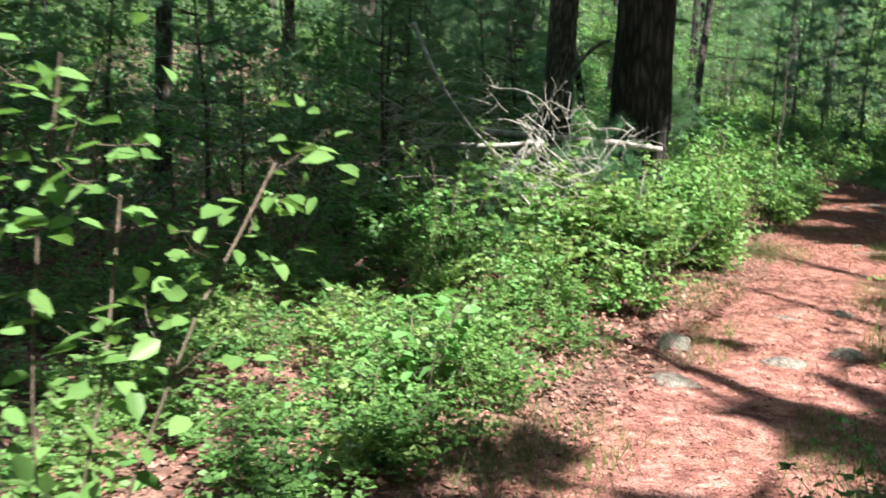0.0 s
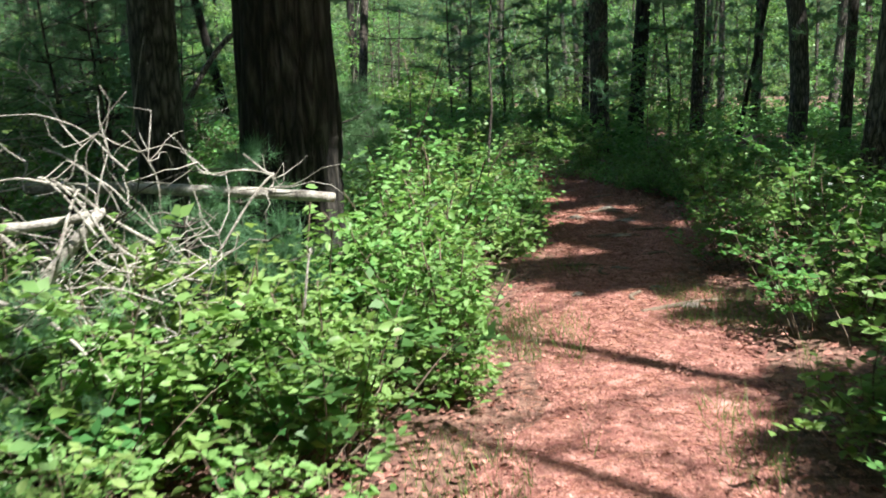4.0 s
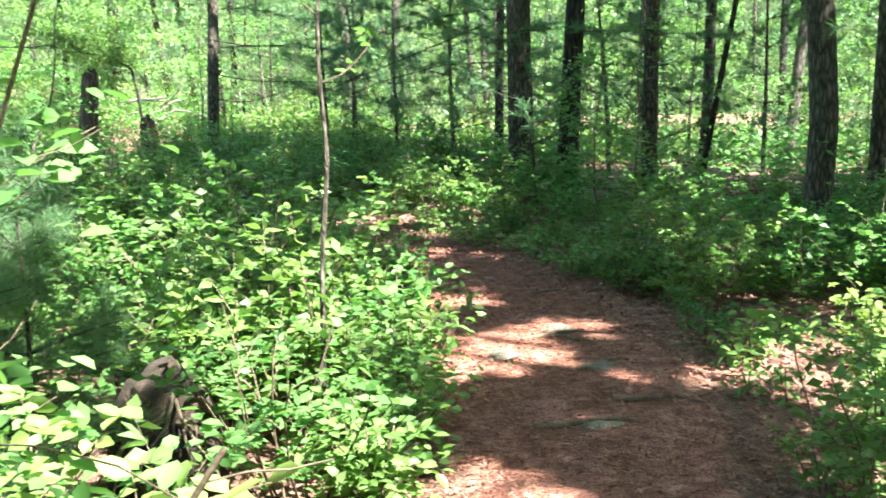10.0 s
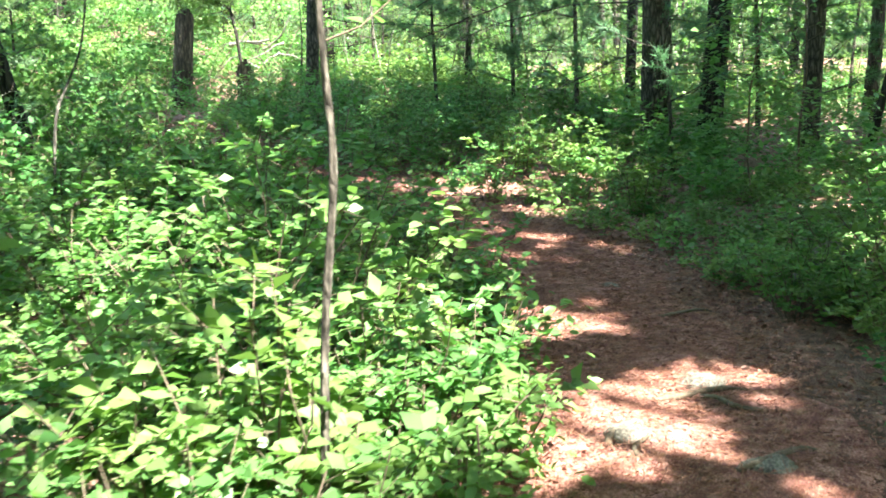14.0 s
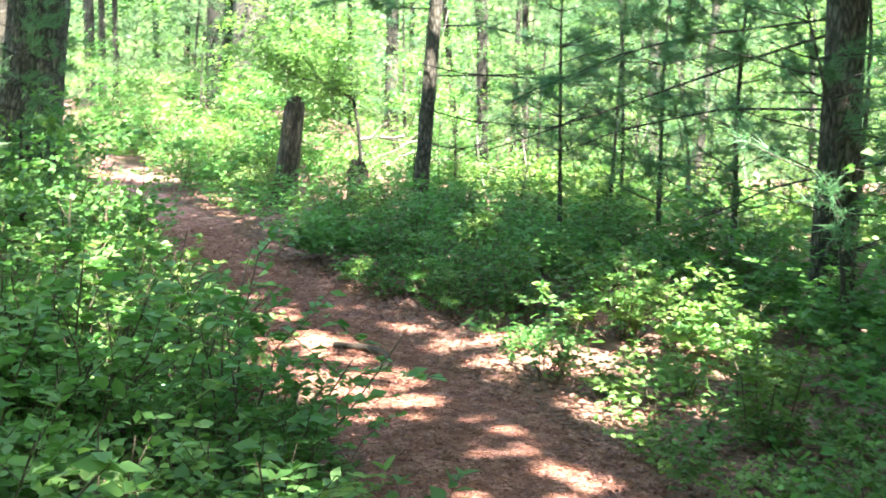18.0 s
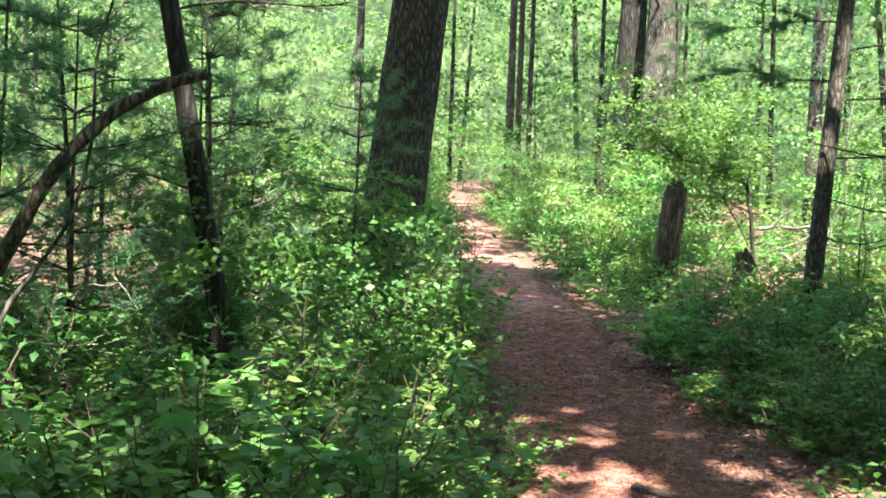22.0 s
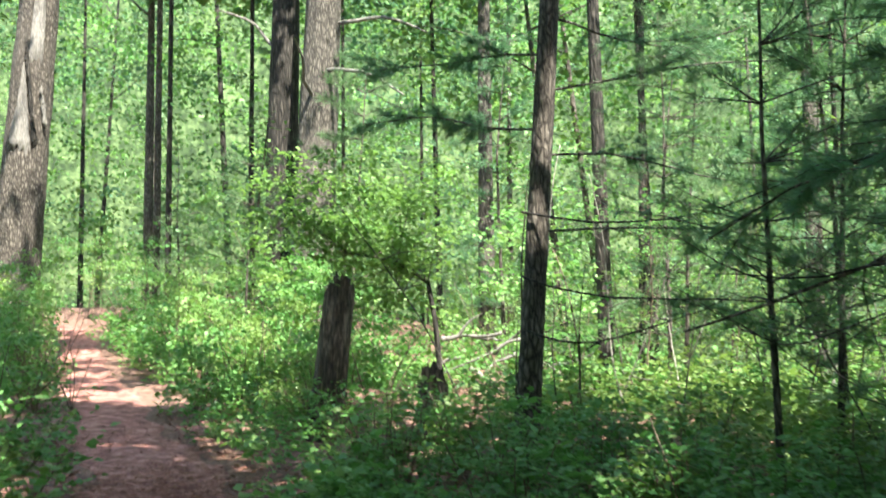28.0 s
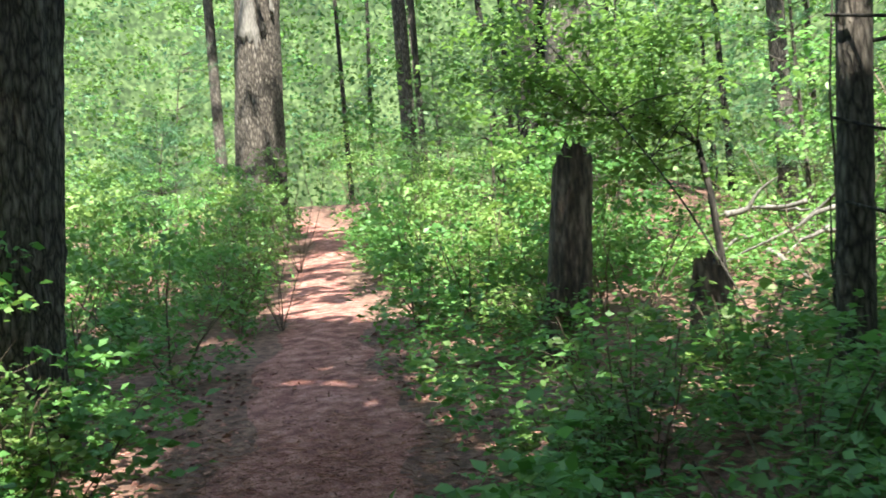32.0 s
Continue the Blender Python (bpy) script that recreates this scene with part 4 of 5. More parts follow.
for h, a, ln in [(1.5, 300, 1.8), (2.1, 330, 2.2), (2.6, 20, 2.2), (3.2, 350, 2.4), (3.7, 310, 2.0)]:
    pine_bough(pair_b, (0.07 * h, 0.02 * h, h), (math.cos(radians(a)), math.sin(radians(a)), 0.0), ln, rp, dead=h < 1.8)
for h, a, ln in [(1.5, 200, 1.2), (1.9, 330, 1.3), (2.2, 180, 1.5), (2.6, 20, 1.4), (2.9, 250, 1.6)]:
    pine_bough(leaner, (-0.18 * h, -0.10 * h, h), (math.cos(radians(a)), math.sin(radians(a)), 0.05), ln, rp, dead=True, r0=0.010)


def small_tree():
    """A crooked understorey tree that spreads over the broken stump."""
    rng = np.random.default_rng(81)
    ob = new("small_tree", None)
    ob.location = (-7.15, 28.35, gz(-7.15, 28.35))
    tagged(ob, "crooked small tree with a spreading leafy crown over the stump", "tree")
    st = np.array([(0, 0, -0.1), (0.02, 0, 0.5), (-0.04, 0, 1.1), (-0.12, 0.0, 1.5), (-0.4, -0.15, 1.72), (-0.85, -0.35, 1.8)])
    part("trunk", mesh_from("trunk", *tube_arrays(st, [0.035, 0.03, 0.027, 0.025, 0.02, 0.012], 8), BARK_DARK, True), ob)
    at, way = [], []
    for k in range(26):
        i = rng.integers(3, 6)
        br = wander(st[i], (rng.uniform(-1, 0.3), rng.uniform(-0.7, 0.5), rng.uniform(-0.15, 0.75)), rng.uniform(0.5, 1.15), 6, 0.16, rng)
        part("limb", mesh_from("limb", *tube_arrays(br, np.linspace(0.008, 0.002, 7), 5), BARK_BROWN, True), ob)
        for q in range(110):
            j = rng.integers(1, 6)
            at.append(br[j] + (br[j + 1] - br[j]) * rng.uniform() + rng.normal(0, 0.13, 3) * (1, 1, 0.6))
    for k in range(95):
        c = np.array([-0.85, -0.4, 2.3]) + rng.normal(size=3) * (0.62, 0.5, 0.36)
        at.extend(c + rng.normal(size=(34, 3)) * (0.11, 0.11, 0.05))
    at = np.array(at)
    d = rng.normal(size=at.shape) * (1, 1, 0.35) - (0, 0, 0.15)
    part("foliage", mesh_from("foliage", *leaf_arrays(at, d, 0.07 * rng.uniform(0.6, 1.3, len(at)), rng.normal(0, 0.4, len(at)), True), LEAF), ob)


def gz(x, y):
    return float(ground_z(x, y))


small_tree()
for x, y, h, mat, lab in [(-10.1, 28.9, 1.0, LEAF_LIGHT, "sunlit bright green bush beside the path"), (-9.2, 28.7, 0.9, LEAF_LIGHT, "sunlit bright green bush beside the path"), (-10.9, 29.8, 1.1, LEAF_LIGHT, "sunlit bright green bush beside the path"),
                          (-11.6, 27.3, 0.9, LEAF, "green bush at the foot of a big pine"), (-12.9, 28.3, 1.1, LEAF, "green bush beside the path"), (-14.6, 30.2, 1.3, LEAF, "green bush beside the path"), (-12.6, 31.2, 1.5, LEAF_LIGHT, "tall leafy bush beside the path"),
                          (-14.2, 33.0, 1.8, LEAF_LIGHT, "tall leafy bush beside the path"), (-9.1, 25.0 - 1.9, 0.8, LEAF, "green bush at the foot of a big pine"), (-8.4, 22.6, 0.8, LEAF_DARK, "shady green bush beside the path"),
                          (-4.4, 25.2, 0.7, LEAF_DARK, "shady low bush in dark undergrowth"), (-8.4, 27.6, 0.6, LEAF, "low bush at the foot of a stump")]:
    for q in range(2):
        sapling(r3, x + r3.normal(0, 0.25), y + r3.normal(0, 0.25), h, 0.055, mat, lab, spread=0.55, stems=5, twigs=11, per=10, name="bush", bare=0.1, thick=0.006)
for x, y, h in [(-1.75, 9.5, 1.05), (-1.75, 10.15, 1.3), (-1.5, 8.8, 0.85), (-2.0, 10.7, 1.15), (-1.95, 8.2, 0.75), (-1.6, 9.9, 0.85), (-2.3, 9.0, 0.7)]:
    sapling(r3, x, y, h, 0.050, LEAF_LIGHT, "tall leafy shrub in full sun", spread=0.45, stems=8, twigs=10, per=18, simple=False, name="bush", bare=0.15, thick=0.004)
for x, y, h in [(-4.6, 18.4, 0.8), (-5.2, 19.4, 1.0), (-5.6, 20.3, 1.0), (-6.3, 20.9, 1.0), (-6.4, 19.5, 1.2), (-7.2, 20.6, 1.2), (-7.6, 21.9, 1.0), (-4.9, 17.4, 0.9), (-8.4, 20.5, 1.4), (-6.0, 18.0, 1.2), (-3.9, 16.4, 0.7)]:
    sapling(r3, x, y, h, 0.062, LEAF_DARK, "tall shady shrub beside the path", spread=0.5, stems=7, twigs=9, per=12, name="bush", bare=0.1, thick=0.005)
for x, y, h in [(-8.6, 18.6, 3.4), (-9.6, 20.4, 3.8), (-7.6, 17.4, 3.0), (-10.4, 22.0, 3.6), (-6.6, 16.6, 2.6), (-11.2, 19.8, 4.0)]:
    pine_sapling(r3, x, y, h, "young pine in the shady thicket", whorls=9, reach=1.4, count=14, length=0.11, low=0.15, dead=12)



# ---- stumps, logs, dead branches ----
def broken_stump(name, x, y, dia, height, lean, label, seed, jag=0.18):
    rng = np.random.default_rng(seed)
    sides, rings = 40, 40
    z = np.linspace(-0.15, height, rings)
    ang = np.arange(sides) * 2 * np.pi / sides
    top = height - jag * (0.5 + 0.5 * np.sin(ang * 2 + 0.7)) - rng.uniform(0, jag * 0.6, sides)
    zz = np.minimum(z[:, None], top[None])
    r = dia / 2 * (1 - 0.18 * zz / height) * (1 + 0.3 * np.exp(-np.clip(zz, 0, 9) / 0.2))
    r *= 1 + 0.07 * np.sin(9 * ang + 1.2 * np.sin(zz * 4)) + rng.normal(0, 0.02, zz.shape)
    v = np.stack([lean[0] * zz + r * np.cos(ang), lean[1] * zz + r * np.sin(ang), zz], -1).reshape(-1, 3)
    i = np.arange(rings - 1)[:, None] * sides
    k = np.arange(sides)[None]
    f = np.stack([i + k, i + (k + 1) % sides, i + sides + (k + 1) % sides, i + sides + k], -1).reshape(-1, 4)
    ob = new(name, mesh_from(name, v, f, ROTTEN, True))
    ob.location = (x, y, float(ground_z(x, y)))
    tagged(ob, label, "stump")
    # hollow, splintered heart
    core_top = height * 0.8
    rc = dia * 0.33
    vv = np.array([(rc * math.cos(a) + lean[0] * core_top, rc * math.sin(a) + lean[1] * core_top, core_top + rng.uniform(-0.05, 0.05)) for a in ang] + [(lean[0] * core_top, lean[1] * core_top, core_top - 0.12)])
    ff = [(k, (k + 1) % sides, sides) for k in range(sides)]
    part("heartwood", mesh_from("heartwood", vv, ff, BARK_DARK), ob, "dark hollow heartwood")
    return ob


broken_stump("stump", -7.72, 27.06, 0.32, 1.6, (0.09, 0.06), "tall broken rotten tree stump beside the path", 3)
broken_stump("stump", -6.72, 27.4, 0.30, 0.8, (-0.05, 0.0), "low rotten stump with reddish decayed wood", 4, 0.22)
broken_stump("stump", 0.78, 12.55, 0.10, 0.32, (0.0, 0.0), "small dark wooden post stub at the path edge", 6, 0.04)


def stick(name, points, r0, r1_, mat, label, sides=8, category="branch", group=""):
    p = np.array(points, float)
    # a finer line through the given points
    t = np.linspace(0, len(p) - 1, (len(p) - 1) * 6 + 1)
    q = np.stack([np.interp(t, np.arange(len(p)), p[:, c]) for c in range(3)], -1)
    for _ in range(4):
        q[1:-1] = (q[:-2] + 2 * q[1:-1] + q[2:]) / 4
    rr = np.linspace(r0, r1_, len(q)) * (1 + 0.08 * np.sin(np.arange(len(q)) * 1.7))
    v, f = tube_arrays(q, rr, sides)
    faces = [tuple(int(i) for i in row) for row in f] + [tuple(range(sides - 1, -1, -1)), tuple(len(v) - sides + k for k in range(sides))]
    ob = new(name, mesh_from(name, v, faces, mat, True))
    return tagged(ob, label, category, group)


stick("dead_log", [(-3.9, 9.55, 0.95), (-3.1, 9.2, 0.97), (-2.4, 8.95, 0.96), (-2.03, 8.82, 0.95)], 0.032, 0.024, DEADWOOD, "pale barkless dead branch jutting from the brush", 12)
rb = np.random.default_rng(41)
for k in range(34):
    c = np.array([-3.6, 8.5, 0.55]) + rb.normal(size=3) * (0.6, 0.35, 0.25)
    a = rb.uniform(-0.5, 0.6) + (math.pi if rb.uniform() < 0.5 else 0)
    w = wander(c, (math.cos(a), math.sin(a) * 0.6, rb.uniform(-0.3, 0.5)), rb.uniform(0.5, 1.5), 6, 0.22, rb)
    w[:, 2] = np.clip(w[:, 2], 0.08, 1.15)
    w[:, 0] = np.minimum(w[:, 0], -2.4)
    stick("dead_branch", w, rb.uniform(0.004, 0.010), 0.002, DEADWOOD if k % 3 else BARK_GREY, "bleached dead branch in a tangled brush heap", 5, group="branches of the brush heap")
for k in range(5):
    c = np.array([-4.6, 7.4, 0.35]) + rb.normal(size=3) * (0.9, 0.6, 0.25)
    a = rb.uniform(0, 6.28)
    stick("dead_branch", wander(c, (math.cos(a), math.sin(a), 0.2), rb.uniform(0.6, 1.4), 6, 0.2, rb), 0.007, 0.003, DEADWOOD, "thin dead twig in the undergrowth", 5, group="branches of the brush heap")
stick("fallen_log", [(-2.5, 29.3, gz(-2.5, 29.3) + 0.2), (-1.75, 29.2, gz(-1.75, 29.2) + 0.17), (-0.98, 29.0, gz(-0.98, 29.0) + 0.14)], 0.13, 0.12, BARK_BROWN, "fallen log with a pale cut end", 16, "log")
STICK = ramp_material("dark_shaded_stick", (0.014, 0.010, 0.007), (0.034, 0.024, 0.018), (0.07, 0.052, 0.04), 16, 0.85, 0.6)
stick("curved_stick", [(-3.6, 20.32, gz(-3.6, 20.32) + 0.03), (-3.36, 20.28, gz(-3.36, 20.28) + 0.05), (-3.13, 20.12, gz(-3.13, 20.12) + 0.06), (-3.03, 19.92, gz(-3.03, 19.92) + 0.05), (-3.07, 19.76, gz(-3.07, 19.76) + 0.03)],
      0.027, 0.017, STICK, "curved dark fallen stick lying on the path", 10)
stick("fallen_branch", [(-4.6, 17.5, 0.42), (-4.15, 17.72, 0.5), (-3.75, 17.95, 0.6)], 0.020, 0.012, TWIG, "brown fallen branch propped in the shrubs", 8)

# ---- stones ----
rs = np.random.default_rng(51)
for x, y, sx, sy, sz, lab in [(-1.2, 5.95, 0.10, 0.12, 0.12, "pale rounded fieldstone at the path edge"), (-0.31, 6.3, 0.11, 0.09, 0.06, "grey stone set in the path"), (-0.6, 5.9, 0.13, 0.10, 0.06, "grey stone set in the path"),
                              (-0.76, 7.15, 0.12, 0.06, 0.025, "flat pale stone in the path"), (-0.43, 7.5, 0.08, 0.08, 0.04, "small grey stone in the path"), (-0.23, 10.65, 0.10, 0.07, 0.04, "grey stone in the path"),
                              (-0.92, 11.0, 0.05, 0.05, 0.03, "small pale stone in the path"), (-0.39, 11.2, 0.06, 0.05, 0.03, "small pale stone in the path"), (-0.62, 11.9, 0.09, 0.05, 0.03, "grey stone in the path"),
                              (-0.55, 13.4, 0.12, 0.07, 0.035, "flat pale slab in the path"), (-0.6, 15.2, 0.11, 0.09, 0.045, "flat pale slab in the path"), (-0.92, 14.6, 0.09, 0.09, 0.05, "grey stone in the path"),
                              (-0.45, 14.35, 0.10, 0.08, 0.04, "grey stone in the path"), (-1.0, 16.9, 0.10, 0.06, 0.03, "flat pale stone in the path"), (-1.05, 5.2, 0.14, 0.10, 0.05, "dark stone at the path edge")]:
    ob = new("stone", rock_mesh("stone", rs, (sx, sy, sz), STONE))
    ob.location = (x, y, gz(x, y) - sz * 0.25 + 0.012)
    tagged(ob, lab, "stone", group="stones of the path")
ob = new("boulder", rock_mesh("boulder", rs, (0.28, 0.24, 0.24), MOSS))
ob.location = (0.3, 16.95, gz(0.3, 16.95))
tagged(ob, "mossy boulder half hidden in low shrubs", "boulder")


# ---- litter ----
def litter():
    rng = np.random.default_rng(61)
    b, c, g = Build(), Build(), Build()
    n = 110000
    x, y = rng.uniform(-10, 3, n), rng.uniform(2.5, 28, n)
    gap = trail_gap(x, y)
    keep = (gap < 1.8) & (rng.uniform(0, 1, n) < np.where(gap < -0.1, 1.0, np.where(gap < 0.7, 0.8, 0.4)))
    x, y = x[keep], y[keep]
    p = np.stack([x, y, ground_z(x, y) + np.where(gap[keep] < 0, 0.022, 0.012)], -1)
    d = rng.normal(size=p.shape) * (1, 1, 0.10)
    b.add(leaf_arrays(p, d, np.where(trail_gap(x, y) < 0, 0.55, 1.0) * rng.uniform(0.02, 0.065, len(p)), rng.normal(0, 0.35, len(p)), True, 1.1))
    n = 60000
    s = rng.uniform(1.4, 10.6, n)
    k = s.astype(int)
    q = _T[k] + (_T[k + 1] - _T[k]) * (s - k)[:, None] + rng.uniform(-0.8, 0.8, (n, 2))
    q = q[trail_gap(q[:, 0], q[:, 1]) < 0.15]
    p = np.column_stack([q, ground_z(q[:, 0], q[:, 1]) + 0.018 + 0.014 * rng.uniform(0, 1, len(q))])
    d = rng.normal(size=p.shape) * (1, 1, 0.3)
    b.add(leaf_arrays(p, d, rng.uniform(0.010, 0.034, len(p)), rng.normal(0, 0.5, len(p)), True, 0.6))
    # leaf-strewn bays beside the path
    n = 60000
    x, y = rng.uniform(-6, 2.4, n), rng.uniform(11.5, 25, n)
    gap, right = trail_gap(x, y), (x + 3) * 0.8 + (y - 19) * 0.6 > 0
    keep = (gap > -0.1) & (gap < 1.9) & (right | (x > 0)) & (rng.uniform(0, 1, n) < 1.1 - 0.4 * gap)
    p = np.column_stack([x[keep], y[keep], ground_z(x[keep], y[keep]) + 0.008 + 0.02 * rng.uniform(0, 1, keep.sum())])
    d = rng.normal(size=p.shape) * (1, 1, 0.35)
    b.add(leaf_arrays(p, d, rng.uniform(0.02, 0.05, len(p)), rng.normal(0, 0.5, len(p)), True, 0.8))
    # leaves between the low plants at the start
    n = 16000
    x, y = rng.uniform(-6, -1.1, n), rng.uniform(1.2, 8, n)
    p = np.column_stack([x, y, ground_z(x, y) + 0.01 + 0.03 * rng.uniform(0, 1, n)])
    d = rng.normal(size=p.shape) * (1, 1, 0.4)
    b.add(leaf_arrays(p, d, rng.uniform(0.02, 0.055, n), rng.normal(0, 0.6, n), True, 0.9))
    tagged(new("leaf_litter", b.mesh("leaf_litter", LITTER)), "brown fallen oak leaves scattered on the floor", "leaf litter", kind="stuff")
    n = 60000
    s = rng.uniform(1.3, 11, n)
    k = s.astype(int)
    q = _T[k] + (_T[k + 1] - _T[k]) * (s - k)[:, None] + rng.normal(0, 0.4, (n, 2))
    x, y = q[:, 0], q[:, 1]
    gap = trail_gap(x, y)
    keep = gap < 0.35
    x, y = x[keep], y[keep]
    p = np.stack([x, y, ground_z(x, y) + 0.02 + 0.008 * rng.uniform(0, 1, len(x))], -1)
    d = rng.normal(size=p.shape) * (1, 1, 0.15)
    c.add(needle_arrays(p, d, rng.uniform(0.06, 0.13, len(p)), np.full(len(p), 0.0016), rng))
    tagged(new("needle_litter", c.mesh("needle_litter", NEEDLE_DRY)), "fallen reddish pine needles strewn on the path", "needle litter", kind="stuff")
    n = 17000
    x, y = rng.uniform(-1.9, 0.5, n), rng.uniform(3, 12, n)
    gap = trail_gap(x, y)
    clump = np.sin(x * 5 + y * 2) + np.sin(y * 3.1 - x * 2)
    keep = (gap > -0.35) & (gap < 0.35) & (clump > 0.2)
    x, y = x[keep], y[keep]
    p = np.stack([x, y, ground_z(x, y)], -1)
    d = rng.normal(size=p.shape) * (0.45, 0.45, 0.1) + (0, 0, 1)
    g.add(needle_arrays(p, d, rng.uniform(0.06, 0.18, len(p)), np.full(len(p), 0.0022), rng))
    tagged(new("grass", g.mesh("grass", GRASS)), "sparse thin grass at the sunny path edge", "grass", kind="stuff")


litter()


# ---- bare, dead and fine things ----
rd = np.random.default_rng(91)
for k in range(46):
    c = np.array([-3.2, 8.15, 0.85]) + rd.normal(size=3) * (0.55, 0.25, 0.25)
    a = rd.uniform(-0.7, 0.7) + (math.pi if rd.uniform() < 0.6 else 0)
    w = wander(c, (math.cos(a), math.sin(a) * 0.6, rd.uniform(-0.5, 0.5)), rd.uniform(0.4, 1.2), 9, 0.34, rd)
    w[:, 0] = np.minimum(w[:, 0], -2.35)
    w[:, 2] = np.maximum(w[:, 2], 0.06)
    ob = stick("dead_branch", w, rd.uniform(0.003, 0.007), 0.0015, DEADWOOD, "thin bleached dead branch in a tangled brush heap", 5, group="branches of the brush heap")
    for q in range(5):
        s = wander(w[rd.integers(1, 8)], rd.normal(size=3) + (math.cos(a), math.sin(a), 0), rd.uniform(0.15, 0.5), 4, 0.45, rd)
        part("side_twig", mesh_from("side_twig", *tube_arrays(s, np.linspace(0.0035, 0.0012, 5), 4), DEADWOOD, True), ob)
# bent bare sapling and thin stems beside the path
crooked = stick("bent_sapling", [(-1.68, 13.1, gz(-1.68, 13.1) - 0.05), (-1.66, 13.14, 0.81), (-1.62, 13.19, 1.21), (-1.64, 13.2, 1.47), (-1.64, 13.19, 1.69), (-1.60, 13.2, 2.2), (-1.66, 13.25, 2.9)], 0.012, 0.006, BARK_BROWN, "slender crooked brown sapling stem among shrubs", 8, "sapling")
for z, a, ln in [(1.5, 30, 0.35), (1.75, 200, 0.4), (1.95, 110, 0.35), (2.2, 300, 0.45), (2.5, 40, 0.5), (2.7, 170, 0.4)]:
    w = wander((-1.63, 13.2, z), (math.cos(radians(a)), math.sin(radians(a)), 0.5), ln, 4, 0.15, rd)
    side = part("twig", mesh_from("twig", *tube_arrays(w, np.linspace(0.003, 0.001, 5), 4), TWIG, True), crooked)
    q = np.repeat(w[1:], 3, 0) + rd.normal(0, 0.03, (12, 3))
    part("foliage", mesh_from("foliage", *leaf_arrays(q, rd.normal(size=q.shape) * (1, 1, 0.3), rd.uniform(0.04, 0.065, 12), rd.normal(0, 0.4, 12)), LEAF), side)
stick("thin_stem", [(-4.52, 17.1, 0.4), (-4.51, 17.22, 1.06), (-4.47, 17.34, 1.23), (-4.42, 17.47, 1.44), (-4.38, 17.53, 1.75), (-4.36, 17.52, 2.08), (-4.3, 17.56, 2.31)], 0.011, 0.005, BARK_GREY, "thin bare stem rising through shady shrubs", 7, "stem")
stick("arched_limb", [(-6.5, 17.7, 0.2), (-6.1, 17.9, 1.1), (-5.8, 18.06, 1.66), (-5.62, 18.3, 1.98), (-5.47, 18.58, 2.16), (-5.35, 18.7, 2.2)], 0.045, 0.03, BARK_BROWN, "arched dead limb caught on a thin trunk", 10)
long_bough = wander((0, 0, 2.3), (-1, -0.28, -0.32), 2.9, 9, 0.05, rd, 0.012)
ob = part("branch", mesh_from("branch", *tube_arrays(long_bough, np.linspace(0.013, 0.005, 10), 7), BARK_BROWN, True), pair_a, "long drooping dead branch")
tw = Build()
for k in range(16):
    i = rd.integers(2, 9)
    tw.add(tube_arrays(wander(long_bough[i], rd.normal(size=3) * (1, 1, 0.5) + (-0.6, 0, -0.2), rd.uniform(0.2, 0.6), 4, 0.2, rd), np.linspace(0.005, 0.0015, 5), 4))
tagged(part("twig", tw.mesh("twig", BARK_DARK, True), ob), kind="stuff")
# white dead branches on the distant pair, and bleached sticks in the clearing
for place, z, a, ln in [((-13.2, 35.2), 5.0, -20, 2.6), ((-13.2, 35.2), 5.9, 10, 2.2), ((-13.2, 35.2), 4.4, -60, 1.8), ((-14.2, 35.7), 5.5, 200, 1.8)]:
    tree = by_place[place]
    w = wander((0.05 * z, 0, z), (math.cos(radians(a)), math.sin(radians(a)), 0.1), ln, 7, 0.18, rd)
    part("branch", mesh_from("branch", *tube_arrays(w, np.linspace(0.05, 0.015, 8), 6), BARE, True), tree, "bleached bare dead branch")
for k in range(13):
    c = np.array([-7.4, 30.3, 0.0]) + rd.normal(size=3) * (0.6, 0.3, 0)
    c[2] = gz(c[0], c[1]) + rd.uniform(0.2, 0.8)
    w = wander(c, (rd.normal(), rd.normal() * 0.5, rd.uniform(-0.2, 0.45)), rd.uniform(0.6, 1.5), 6, 0.25, rd)
    stick("dead_branch", w, rd.uniform(0.015, 0.035), 0.006, BARE, "bleached grey dead branch in a sunny clearing", 6, group="branches in the clearing")
# pale bare wood, a split and a shard on the old trunk
def bark_patch(name, z0, z1, a0, a1, mat, label, lift):
    """A patch on the old trunk between heights z0 and z1, from angle a0 to a1, each given low and high."""
    rows, cols = 18, 10
    v = []
    for j in range(rows + 1):
        s = j / rows
        z = z0 + (z1 - z0) * s
        lo, hi = a0[0] + (a0[1] - a0[0]) * s, a1[0] + (a1[1] - a1[0]) * s
        for k in range(cols + 1):
            w = k / cols
            ang = -0.74 + lo + (hi - lo) * w + rd.normal(0, 0.02)
            edge = 0.03 if k in (0, cols) or j in (0, rows) else 0
            r = 0.5 - 0.34 * z / 19 + lift - edge * 2 + 0.012 * math.sin(ang * 30)
            v.append((0.045 * z + math.cos(ang) * r, 0.04 * z + math.sin(ang) * r, z + (rd.normal(0, 0.06) if j in (0, rows) else 0)))
    f = [(j * (cols + 1) + k, j * (cols + 1) + k + 1, (j + 1) * (cols + 1) + k + 1, (j + 1) * (cols + 1) + k) for j in range(rows) for k in range(cols)]
    part(name, mesh_from(name, v, f, mat, True), by_place[(-18.3, 32.9)], label)


